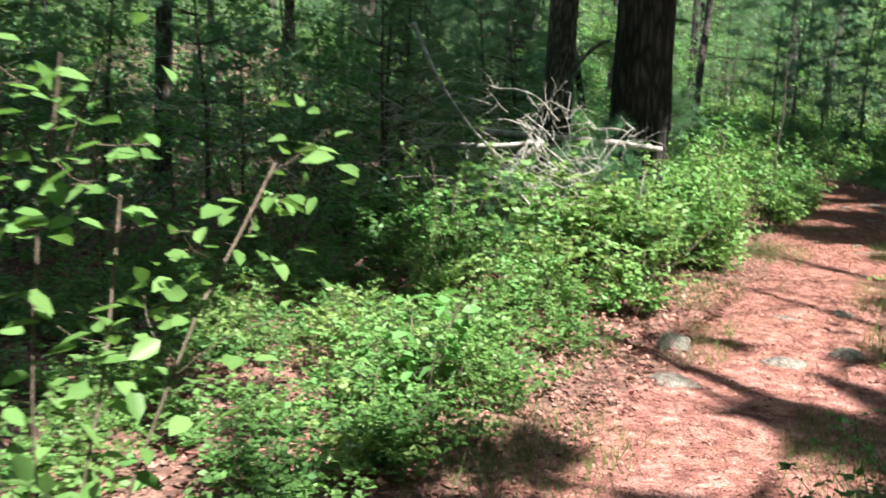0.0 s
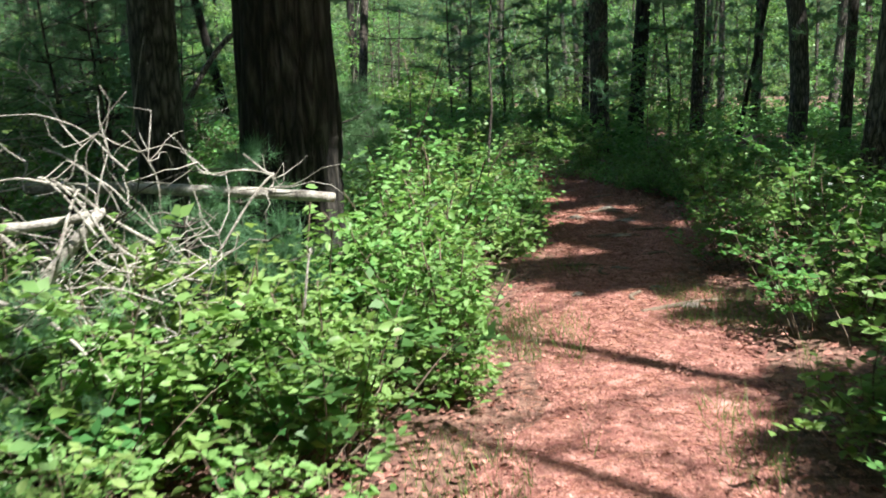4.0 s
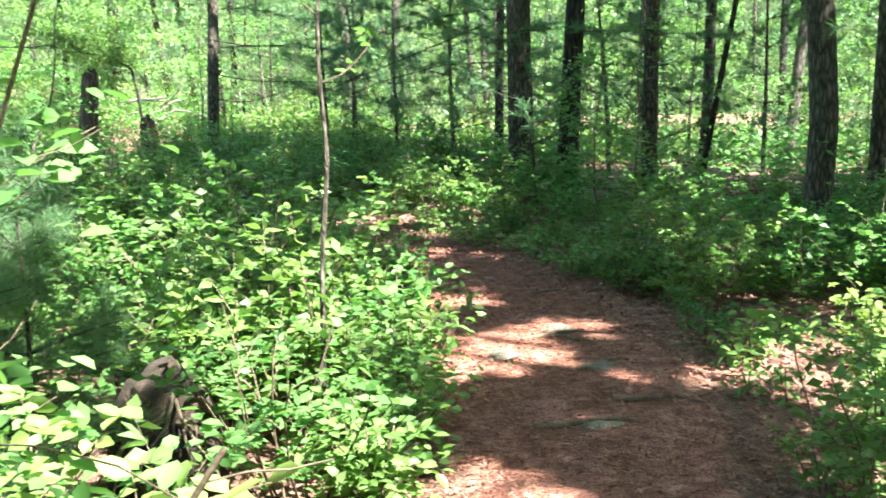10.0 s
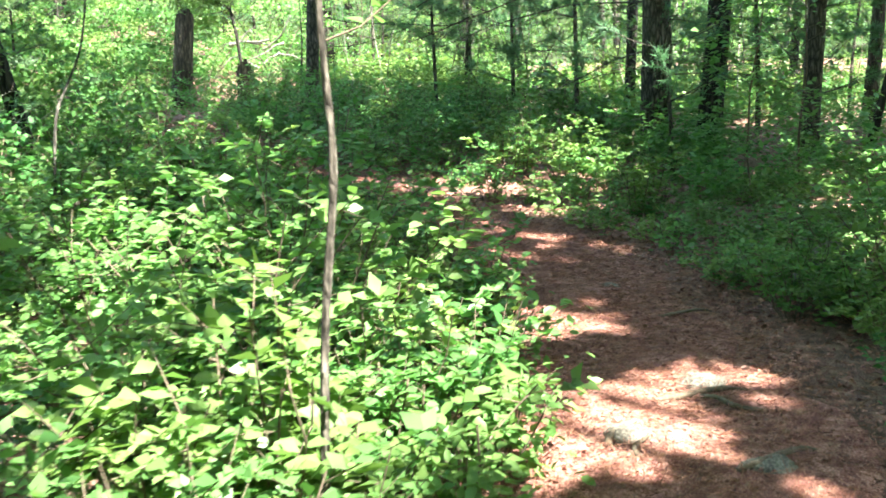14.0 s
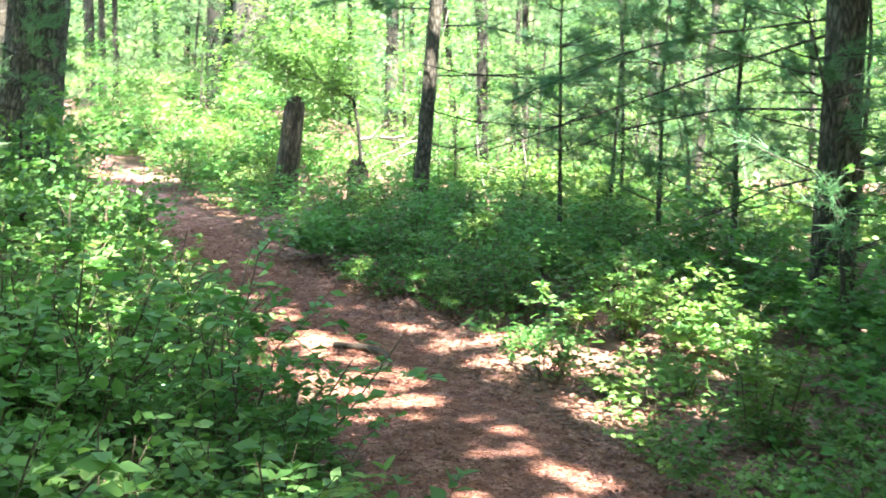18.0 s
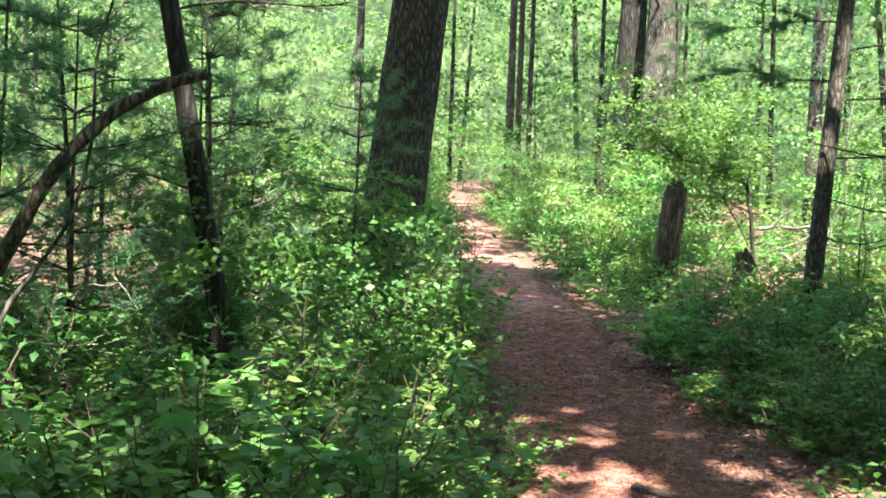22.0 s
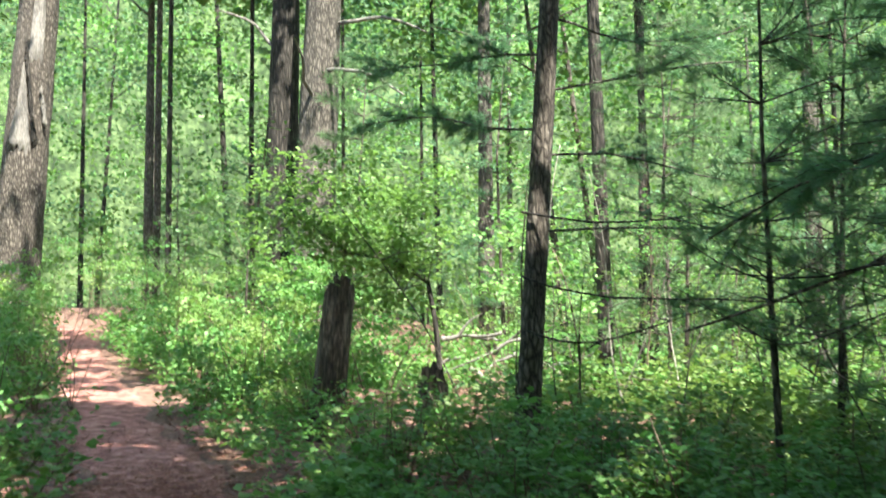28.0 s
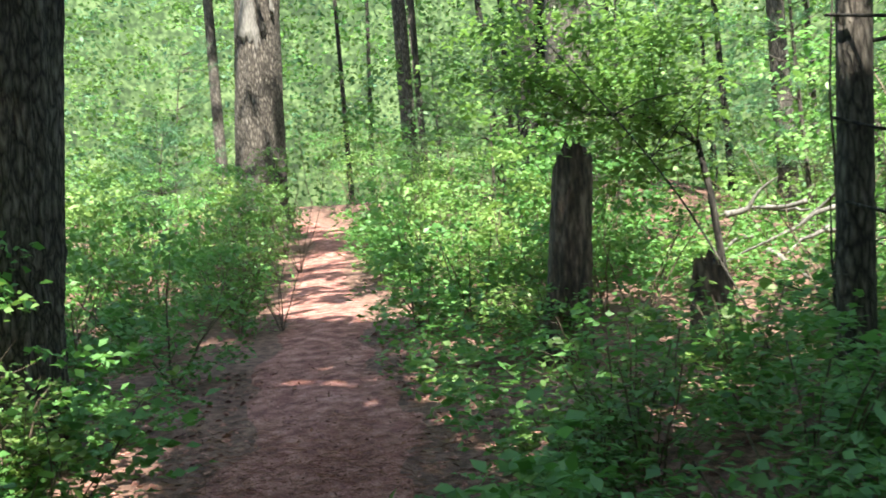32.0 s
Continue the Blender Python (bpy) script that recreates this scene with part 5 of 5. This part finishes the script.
bark_patch("bare_wood", 3.45, 5.1, (-0.83, -0.42), (0.18, -0.36), BARE, "pale barkless patch of weathered wood", 0.03)
bark_patch("bare_wood", 5.1, 8.2, (-0.27, -0.2), (0.45, 0.15), BARE, "pale barkless patch of weathered wood", 0.025)
bark_patch("split", 3.5, 5.3, (0.22, -0.40), (0.40, -0.26), BARK_DARK, "dark split in the wood", 0.045)
bark_patch("splinter", 3.9, 4.6, (0.62, 0.34), (0.78, 0.42), BARE, "pale standing splinter", 0.06)

# shady shrubs by the last stretch, their shade put into a darker leaf, and small plants on the leaf-strewn bays
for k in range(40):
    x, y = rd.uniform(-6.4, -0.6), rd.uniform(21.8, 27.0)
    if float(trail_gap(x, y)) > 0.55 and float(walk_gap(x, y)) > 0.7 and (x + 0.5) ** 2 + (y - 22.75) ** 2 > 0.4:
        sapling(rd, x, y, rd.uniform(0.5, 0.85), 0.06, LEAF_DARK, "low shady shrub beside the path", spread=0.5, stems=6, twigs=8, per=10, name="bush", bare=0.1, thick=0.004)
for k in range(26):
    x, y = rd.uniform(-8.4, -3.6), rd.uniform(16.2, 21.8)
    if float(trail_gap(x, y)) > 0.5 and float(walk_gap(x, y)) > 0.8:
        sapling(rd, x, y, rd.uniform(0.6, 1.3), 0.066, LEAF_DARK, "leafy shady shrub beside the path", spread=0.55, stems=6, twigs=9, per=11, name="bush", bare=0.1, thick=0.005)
for k in range(175):
    x, y = (rd.uniform(0.1, 2.2), rd.uniform(12.0, 15.2)) if k < 40 else (rd.uniform(-4.2, 0.4), rd.uniform(16.8, 24.0))
    if float(trail_gap(x, y)) > 0.12 and float(walk_gap(x, y)) > 0.5 and (x - 0.7) ** 2 + (y - 12.25) ** 2 > 0.2:
        sapling(rd, x, y, rd.uniform(0.14, 0.3), 0.06, (LEAF, LEAF_LIGHT, LEAF_DARK)[k % 3], "small leafy plant growing through leaf litter", spread=0.16, stems=2, twigs=5, per=5, simple=False, name="plant", bare=0.2, thick=0.002)
for x, y, h in [(-2.4, 8.86, 0.85), (-2.55, 9.1, 1.2)]:
    pine_sapling(rd, x, y, h, "soft young white pine beside a dead branch", whorls=5, reach=0.45, count=40, length=0.10)


def leafy_bush(rng, x, y, height, width, sprays, mat, label, size=0.065):
    """A rounded leafy bush: stems and tiers of leaf sprays."""
    z0 = gz(x, y)
    ob = new("bush", None)
    ob.location = (x, y, z0)
    tagged(ob, label, "bush", group="bushes beside the far path")
    for k in range(4):
        a = rng.uniform(0, 6.28)
        w = wander((0, 0, -0.05), (math.cos(a) * 0.5, math.sin(a) * 0.5, 1), height * 0.8, 5, 0.12, rng)
        part("stem", mesh_from("stem", *tube_arrays(w, np.linspace(0.012, 0.003, 6), 4), TWIG, True), ob)
    v, f = leafy_mass(rng, x, y, height, width, sprays, 16, size)
    keep = np.repeat((trail_gap(v[::4, 0], v[::4, 1]) > 0.05), 4)
    v = v[keep] - (x, y, z0)
    part("foliage", mesh_from("foliage", v, np.arange(len(v)).reshape(-1, 4), mat), ob)


for k in range(150):
    s = rd.uniform(10.6, 15.8)
    i = int(s)
    q = _T[i] + (_T[i + 1] - _T[i]) * (s - i)
    d = (_T[i + 1] - _T[i]) / np.linalg.norm(_T[i + 1] - _T[i])
    off = rd.choice([-1, 1]) * rd.uniform(0.85, 5.0)
    x, y = q + np.array([d[1], -d[0]]) * off
    if min((x - a) ** 2 + (y - c) ** 2 for a, c in placed) < 0.5 or (x + 7.6) ** 2 + (y - 27) ** 2 < 1.0 or (x > -7.8 and y < 28) or (x + 7.2) ** 2 + (y - 29.6) ** 2 < 2.0:
        continue
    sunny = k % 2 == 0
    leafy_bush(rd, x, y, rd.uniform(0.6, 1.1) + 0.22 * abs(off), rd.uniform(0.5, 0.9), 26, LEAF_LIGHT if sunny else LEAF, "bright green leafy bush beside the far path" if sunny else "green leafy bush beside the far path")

# shrubs that carpet the start, young pines round the close-set pair, and single plants
low = {}
for k in range(165):
    x, y = (rd.uniform(-5.2, -1.9), rd.uniform(3.6, 7.8)) if k < 60 else (rd.uniform(-4.6, -1.45), rd.uniform(2.6, 6.6))
    if float(walk_gap(x, y)) < 0.7:
        continue
    kind = KINDS[(1, 2, 3, 5, 4)[int(rd.integers(0, 5))]]
    s, a = rd.uniform(0.4, 0.7) * (1.0 if y < 6.4 else 1.4), rd.uniform(0, 360)
    m = pose(x, y, gz(x, y) - 0.01, 0, 0, a) @ Matrix.Diagonal((s, s, s, 1))
    if k < 60:
        ob = new("shrub", kind[0])
        ob.matrix_world = m
        tagged(ob, "low green leafy shrub beside the path", "shrub", group="shrubs along the path")
        leafy = new("foliage", kind[1])
        leafy.parent = ob
    else:
        v, f = kind[6]
        q = np.array(m)
        low.setdefault(kind[4].name, (kind[4], Build()))[1].add((v @ q[:3, :3].T + q[:3, 3], f))
for name, (mat, b) in low.items():
    tagged(new("ground_cover", b.mesh("ground_cover", mat)), "low leafy plants covering the floor beside the path", "ground cover", kind="stuff")
for x, y, h in [(-1.4, 24.4, 4.6), (0.9, 25.2, 5.0), (-2.3, 25.6, 4.2), (-0.3, 26.4, 5.2), (1.4, 24.0, 3.8), (-3.2, 27.2, 4.4), (3.0, 24.4, 4.4), (4.4, 21.0, 4.0), (5.6, 23.6, 4.8)]:
    pine_sapling(rd, x, y, h, "young white pine behind a close-set pair of trunks", whorls=10, reach=1.7, low=0.12, count=26, length=0.15)
pine_sapling(rd, -2.5, 12.3, 1.15, "soft young white pine beside the path", whorls=5, reach=0.55, count=44, length=0.11)
sapling(rd, -1.95, 13.9, 0.55, 0.05, LEAF_YELLOW, "seedling with yellowing leaves", spread=0.2, stems=2, twigs=6, per=6, simple=False, name="seedling", thick=0.003)
for x, y, h in [(-1.75, 13.4, 0.6), (-1.45, 12.7, 0.45), (-1.9, 14.3, 0.7), (-1.65, 13.9, 0.55), (0.55, 13.1, 0.5), (1.1, 13.6, 0.55), (1.5, 12.9, 0.5), (0.9, 14.4, 0.45), (1.7, 14.2, 0.6)]:
    sapling(rd, x, y, h, 0.062, LEAF_LIGHT if x > 0 else LEAF, "bright leafy shrub at the path edge", spread=0.3, stems=5, twigs=7, per=8, simple=False, name="bush", bare=0.15, thick=0.003)
for x, y, h in [(-6.9, 19.9, 3.2), (-7.5, 18.5, 3.6), (-8.3, 19.5, 4.0), (-7.2, 21.4, 2.6), (-8.9, 21.2, 3.6), (-6.3, 18.4, 2.6), (-9.9, 22.4, 3.2), (-7.0, 17.2, 3.2), (-9.3, 18.2, 4.2), (-10.6, 20.8, 4.2)]:
    pine_sapling(rd, x, y, h, "dark young pine in the shady thicket", whorls=9, reach=1.2, low=0.2, count=14, length=0.11, dead=12)
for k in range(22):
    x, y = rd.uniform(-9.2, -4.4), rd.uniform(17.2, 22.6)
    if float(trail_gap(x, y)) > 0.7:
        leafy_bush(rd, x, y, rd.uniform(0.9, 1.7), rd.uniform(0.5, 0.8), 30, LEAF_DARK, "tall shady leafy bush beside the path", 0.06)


# uprooted mound with dry roots and a black lump painted as a hollow's shade
MOULD = ramp_material("root_mould", (0.010, 0.007, 0.005), (0.035, 0.023, 0.016), (0.09, 0.062, 0.045), 22, 0.95, 1.0, detail=9)
HOLLOW_SHADE = ramp_material("painted_hollow_shade", (0.003, 0.002, 0.002), (0.008, 0.006, 0.005), (0.02, 0.015, 0.012), 10, 1.0, 0.3)
mound = new("uprooted_stump", rock_mesh("uprooted_stump", rd, (0.20, 0.18, 0.40), MOULD))
mound.location = (-2.17, 12.66, gz(-2.17, 12.66) + 0.13)
tagged(mound, "dark uprooted stump of rotten wood with a painted hollow beneath", "stump")
hollow_lump = part("hollow", rock_mesh("hollow", rd, (0.11, 0.07, 0.15), HOLLOW_SHADE), mound, "black lump painted as the shade of a hollow under the roots")
hollow_lump.location = (0.05, -0.15, 0.06)
for k in range(12):
    a = rd.uniform(-2.6, 0.4)
    start = (0.15 * math.cos(a), 0.14 * math.sin(a), rd.uniform(0.15, 0.32))
    w = wander(start, (math.cos(a), math.sin(a), rd.uniform(0.1, 0.6)), rd.uniform(0.25, 0.5), 6, 0.22, rd, 0.25)
    part("root", mesh_from("root", *tube_arrays(w, np.linspace(0.008, 0.0025, 7), 5), TWIG, True), mound, "thin dry grey-brown root")
# broad-leaved sapling close to the start
for x, y, h, n in [(-1.78, 1.72, 1.8, 2), (-1.66, 1.62, 1.5, 2), (-1.58, 1.6, 0.7, 2)]:
    sapling(rd, x, y, h, 0.07, LEAF, "broad-leaved sapling at the path edge", spread=0.36, stems=n, twigs=13, per=7, simple=False, bare=0.2, thick=0.0025)

for x, y, h in [(-1.42, 12.4, 0.42), (-1.38, 13.0, 0.45), (-1.4, 13.6, 0.5), (-1.36, 14.2, 0.48), (-1.45, 14.9, 0.5), (-1.6, 15.6, 0.55), (-2.0, 15.2, 0.7), (-2.3, 16.1, 0.7), (-1.95, 16.6, 0.5), (-2.7, 17.2, 0.7), (-3.2, 18.0, 0.8), (-3.7, 18.7, 0.8), (-3.4, 17.2, 0.9), (-4.3, 19.4, 0.8)]:
    sapling(rd, x, y, h, 0.058, LEAF, "leafy shrub at the path edge", spread=0.3, stems=7, twigs=7, per=9, simple=False, name="bush", bare=0.15, thick=0.003)
for x, y, h in [(-2.75, 12.35, 1.5), (-3.1, 13.1, 1.9), (-2.5, 11.9, 1.0)]:
    pine_sapling(rd, x, y, h, "soft blue-green young white pine beside the path", whorls=6, reach=0.75, low=0.2, count=36, length=0.11)
for x, y, h in [(-8.6, 33.6, 5.4), (-11.2, 33.4, 5.0), (-5.6, 31.6, 5.2), (-4.0, 33.2, 6.0), (-7.0, 36.0, 6.4), (-2.6, 30.4, 5.0), (-15.4, 36.4, 6.0)]:
    pine_sapling(rd, x, y, h, "tall young pine at the back of the clearing", whorls=11, reach=1.9, low=0.15, count=18, length=0.17)

# full shrubs that hide the bend of the path
rf = np.random.default_rng(103)
FULL = []
for h, sp, mat in [(0.85, 0.42, LEAF), (0.95, 0.45, LEAF), (0.75, 0.42, LEAF_LIGHT)]:
    wood, leaves = shrub_arrays(rf, h, sp, 10, 0.050, 9, 10, h > 0.9, bare=0.12)
    FULL.append((wood.mesh("stems", TWIG), mesh_from("foliage", *leaves, mat)))
for x, y, s in [(-2.2, 13.5, 1.0), (-1.8, 13.9, 0.9), (-2.6, 14.2, 1.05), (-1.75, 14.7, 0.9), (-2.2, 15.0, 1.0), (-1.9, 15.7, 0.95), (-2.6, 15.6, 1.1), (-2.2, 16.4, 1.0), (-2.9, 16.4, 1.1), (-2.9, 17.1, 0.95),
                (-3.4, 17.6, 1.05), (-3.5, 18.6, 0.85), (-3.6, 18.2, 1.1), (-3.1, 14.9, 1.1), (-3.4, 15.8, 1.15), (-2.9, 13.0, 1.0), (-3.5, 13.6, 1.1), (-4.0, 17.0, 1.2), (-3.9, 14.8, 1.2), (-4.2, 15.9, 1.2), (-4.2, 18.9, 1.1),
                (-4.9, 18.7, 1.3), (-4.8, 19.9, 1.1), (-5.5, 20.6, 1.2), (-6.0, 21.3, 1.2), (-6.8, 22.2, 1.2), (-7.6, 23.0, 1.1)]:
    stems, leaves = FULL[int(rf.integers(0, 3))]
    ob = new("shrub", stems)
    ob.matrix_world = pose(x, y, gz(x, y) - 0.01, 0, 0, rf.uniform(0, 360)) @ Matrix.Diagonal((s, s, s, 1))
    tagged(ob, "full leafy green shrub beside the path", "shrub", group="shrubs along the path")
    leafy = new("foliage", leaves)
    leafy.parent = ob
for x, y, h in [(-6.5, 20.9, 1.5), (-7.1, 21.5, 1.7), (-7.7, 22.2, 1.6), (-8.2, 22.6, 1.4), (-7.4, 20.4, 1.8), (-8.6, 21.6, 1.9)]:
    leafy_bush(rf, x, y, h, 0.7, 40, LEAF, "tall leafy bush in front of a big pine", 0.055)

# stout broken pieces and arching twigs of the brush heap
for pts, r in [([(-3.7, 8.3, 0.88), (-3.4, 8.25, 0.9), (-3.1, 8.2, 0.93), (-2.85, 8.2, 0.98)], 0.03), ([(-3.35, 7.95, 0.2), (-3.2, 8.0, 0.5), (-3.05, 8.02, 0.72), (-2.8, 8.05, 1.0)], 0.04), ([(-3.5, 7.95, 0.12), (-3.3, 7.95, 0.42), (-3.0, 7.98, 0.6)], 0.05),
               ([(-4.2, 8.5, 1.9), (-3.9, 8.3, 1.5), (-3.55, 8.2, 1.1), (-3.2, 8.1, 0.85)], 0.02)]:
    stick("dead_branch", pts, r, r * 0.6, DEADWOOD, "stout broken bleached branch of a brush heap", 9, group="branches of the brush heap")
for k in range(10):
    a, h = rf.uniform(0, 6.28), rf.uniform(0.8, 1.15)
    x, y, r, z = -3.15 + rf.normal(0, 0.35), 8.1 + rf.normal(0, 0.15), rf.uniform(0.15, 0.4), rf.uniform(0.25, 0.6)
    bow = [(x + r * math.cos(a) * math.sin(q * 2.6), y + 0.5 * r * math.sin(a) * math.sin(q * 2.6), h - 0.25 + z * q + 0.1 * math.sin(q * 5)) for q in np.linspace(0, 1, 6)]
    stick("dead_branch", bow, rf.uniform(0.005, 0.009), 0.003, DEADWOOD, "curled bleached twig of a brush heap", 6, group="branches of the brush heap")

# roots worn bare in the path
for x, y, a, ln, r in [(-0.62, 15.05, 20, 0.45, 0.022), (-0.55, 14.95, 150, 0.3, 0.018), (-0.95, 14.62, 65, 0.32, 0.02), (-0.88, 14.5, 80, 0.25, 0.014), (-0.42, 14.4, 35, 0.4, 0.02), (-0.58, 13.42, 5, 0.5, 0.024), (-0.25, 13.75, -8, 0.4, 0.02),
                       (-0.55, 10.95, 75, 0.3, 0.02), (-0.25, 10.65, 30, 0.7, 0.025), (-0.75, 11.8, 100, 0.3, 0.015), (-0.3, 12.5, 15, 0.25, 0.016), (-0.85, 12.0, -20, 0.4, 0.016), (-0.6, 16.3, 20, 0.35, 0.015)]:
    c, sn = math.cos(radians(a)), math.sin(radians(a))
    line = [(x + c * q * ln + 0.03 * math.sin(q * 9) * sn, y + sn * q * ln + 0.03 * math.sin(q * 7), gz(x + c * q * ln, y + sn * q * ln) + 0.012 + 0.022 * math.sin((q + 0.5) * 3.14)) for q in np.linspace(-0.5, 0.5, 6)]
    stick("root", line, r * 0.8, r * 0.4, TWIG, "grey tree root worn bare in the path", 8, "root", "roots in the path")

# a clump of dry brown fronds under the trees
fern = new("dry_fern", None)
fern.location = (2.15, 21.3, gz(2.15, 21.3))
tagged(fern, "clump of dry reddish brown fern fronds", "fern")
for k in range(26):
    a = rf.uniform(0, 6.28)
    w = wander((rf.normal(0, 0.25), rf.normal(0, 0.15), 0), (math.cos(a) * 0.6, math.sin(a) * 0.6, 1), rf.uniform(0.4, 0.75), 7, 0.1, rf, 0.22)
    q = np.repeat(w[1:], 6, 0) + rf.normal(0, 0.02, (42, 3))
    d = rf.normal(size=q.shape) * (1, 1, 0.3) - (0, 0, 0.5)
    part("frond", mesh_from("frond", *leaf_arrays(q, d, rf.uniform(0.06, 0.12, len(q)), rf.normal(0, 0.5, len(q)), True, 0.5), LITTER), fern)

# bushes that close in on the far end of the path
for x, y, h in [(-11.7, 27.2, 1.0), (-12.9, 28.0, 1.2), (-13.5, 29.0, 1.2), (-13.9, 28.9, 1.5), (-14.4, 29.9, 1.3), (-14.8, 29.5, 1.7), (-15.5, 30.8, 1.5), (-16.2, 31.6, 1.6), (-13.6, 27.6, 1.5), (-14.8, 28.6, 1.7), (-16.6, 31.5, 1.2), (-17.4, 34.9, 1.6), (-15.9, 33.9, 1.2), (-18.4, 35.6, 1.9), (-16.4, 34.6, 1.4), (-19.6, 36.2, 2.0), (-20.6, 33.6, 1.5), (-14.9, 32.6, 1.3)]:
    leafy_bush(rf, x, y, h, 0.75, 46, LEAF, "green leafy bush closing in on the far path", 0.05)

# undergrowth on the floor behind the slim pine
growth = Build()
for k in range(330):
    x, y = rf.uniform(-6.5, 2.5), rf.uniform(25.6, 33)
    if float(trail_gap(x, y)) > 0.6 and (x + 5.33) ** 2 + (y - 26.1) ** 2 > 0.2 and not (-3 < x < -0.4 and 27.4 < y < 30) and x > -6.0:
        v, f = KINDS[int(rf.integers(0, 6))][3]
        sc = rf.uniform(0.9, 1.5)
        growth.add((v * sc + (x, y, gz(x, y)), f))
tagged(new("undergrowth", growth.mesh("undergrowth", LEAF)), "green undergrowth at the edge of a clearing", "undergrowth", kind="stuff")

# dark thicket behind the brush heap, its shade partly put into darker leaves
for k in range(30):
    x, y = rf.uniform(-8.0, -4.0), rf.uniform(5.4, 12.5)
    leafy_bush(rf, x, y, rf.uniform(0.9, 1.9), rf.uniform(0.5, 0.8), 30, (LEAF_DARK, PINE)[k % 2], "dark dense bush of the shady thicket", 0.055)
for k in range(40):
    x, y = rf.uniform(-6.5, -3.4), rf.uniform(5.6, 9.5)
    w = wander((x, y, rf.uniform(0.3, 1.1)), (rf.normal(), rf.normal() * 0.4, rf.uniform(-0.2, 0.6)), rf.uniform(0.6, 1.6), 7, 0.25, rf)
    stick("dead_branch", w, rf.uniform(0.003, 0.007), 0.0015, (DEADWOOD, BARK_GREY)[k % 2], "thin dry grey twig in the dark thicket", 5, group="twigs of the thicket")

# low plants on the leaf-strewn floor beside the bend
cover = {}
for k in range(190):
    x, y = rf.uniform(-1.6, 2.6), rf.uniform(15.6, 20.8)
    if float(trail_gap(x, y)) > 0.12 and float(walk_gap(x, y)) > 0.6:
        kind = KINDS[(1, 2, 4, 5)[k % 4]]
        v, f = kind[5]
        cover.setdefault(kind[4].name, (kind[4], Build()))[1].add((v * rf.uniform(0.4, 0.75) + (x, y, gz(x, y)), f))
for name, (mat, b) in cover.items():
    tagged(new("ground_cover", b.mesh("ground_cover", mat)), "low leafy plants growing through leaf litter", "ground cover", kind="stuff")

# thin bare brush round the clearing and its drooping dead twigs
for k in range(64):
    x, y = rf.uniform(-6.0, 1.5), rf.uniform(26.6, 32.0)
    if float(trail_gap(x, y)) > 1.2 and (x + 5.33) ** 2 + (y - 26.1) ** 2 > 0.1:
        w = wander((x, y, gz(x, y) - 0.05), (rf.normal(0, 0.22), rf.normal(0, 0.15), 1), rf.uniform(1.2, 3.0), 8, 0.06, rf)
        stem = stick("thin_stem", w, rf.uniform(0.008, 0.016), 0.004, (BARK_GREY, DEADWOOD, BARK_BROWN)[k % 3], "thin bare grey stem of the brush", 6, "stem", "bare stems of the brush")
        for q in range(3):
            side = wander(w[rf.integers(3, 8)], (rf.normal(), rf.normal(), 0.5), rf.uniform(0.3, 0.8), 4, 0.2, rf)
            part("twig", mesh_from("twig", *tube_arrays(side, np.linspace(0.005, 0.0015, 5), 4), BARK_GREY, True), stem)
for z, a, ln in [(1.55, -25, 2.6), (1.15, -35, 2.2), (2.05, -15, 3.0)]:
    w = wander((0, 0, z), (math.cos(radians(a)), math.sin(radians(a)), -0.35), ln, 9, 0.06, rf, -0.05)
    bare = part("branch", mesh_from("branch", *tube_arrays(w, np.linspace(0.009, 0.003, 10), 6), BARK_DARK, True), slim, "long drooping dead branch")
    tw = Build()
    for q in range(10):
        tw.add(tube_arrays(wander(w[rf.integers(3, 9)], rf.normal(size=3) * (1, 1, 0.5), rf.uniform(0.15, 0.5), 4, 0.2, rf), np.linspace(0.004, 0.0012, 5), 4))
    tagged(part("twig", tw.mesh("twig", BARK_DARK, True), bare), kind="stuff")

# broad-leaved sprigs before the thick dark trunk
for x, y, h, n in [(-2.2, 9.12, 1.15, 3), (-2.4, 8.65, 0.85, 3), (-2.05, 10.25, 2.0, 2)]:
    sapling(rf, x, y, h, 0.072 if h < 1.5 else 0.055, LEAF_LIGHT if h < 1.5 else LEAF, "broad-leaved sapling before a thick dark trunk", spread=0.4, stems=n, twigs=9, per=7, simple=False, bare=0.4, thick=0.003)
for k in range(16):
    x, y = rf.uniform(-14, -7.5), rf.uniform(8.5, 16)
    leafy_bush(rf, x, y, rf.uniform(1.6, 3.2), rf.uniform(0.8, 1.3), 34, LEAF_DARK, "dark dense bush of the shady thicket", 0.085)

# small white flower heads on thin green stems at the path edge
for x, y, h in [(1.12, 13.1, 0.42), (0.98, 13.3, 0.34), (1.3, 13.25, 0.46), (1.5, 13.6, 0.5)]:
    w = wander((0, 0, -0.02), (rf.normal(0, 0.15), rf.normal(0, 0.15), 1), h, 5, 0.08, rf)
    flower = new("flower", mesh_from("flower", *tube_arrays(w, np.linspace(0.003, 0.0015, 6), 5), GREENSTEM, True))
    flower.location = (x, y, gz(x, y))
    tagged(flower, "small white flower head on a thin green stem", "flower", group="flowers at the path edge")
    q = w[-1] + rf.normal(0, 0.008, (22, 3))
    part("blossom", mesh_from("blossom", *leaf_arrays(q, rf.normal(size=q.shape) + (0, 0, 0.4), rf.uniform(0.012, 0.022, 22), rf.normal(0, 0.6, 22), True, 1.3), BLOSSOM), flower, "small round white blossom")
    q = np.repeat(w[1:4], 3, 0)
    part("foliage", mesh_from("foliage", *leaf_arrays(q, rf.normal(size=q.shape) * (1, 1, 0.3), rf.uniform(0.03, 0.05, 9), rf.normal(0, 0.4, 9)), LEAF), flower)
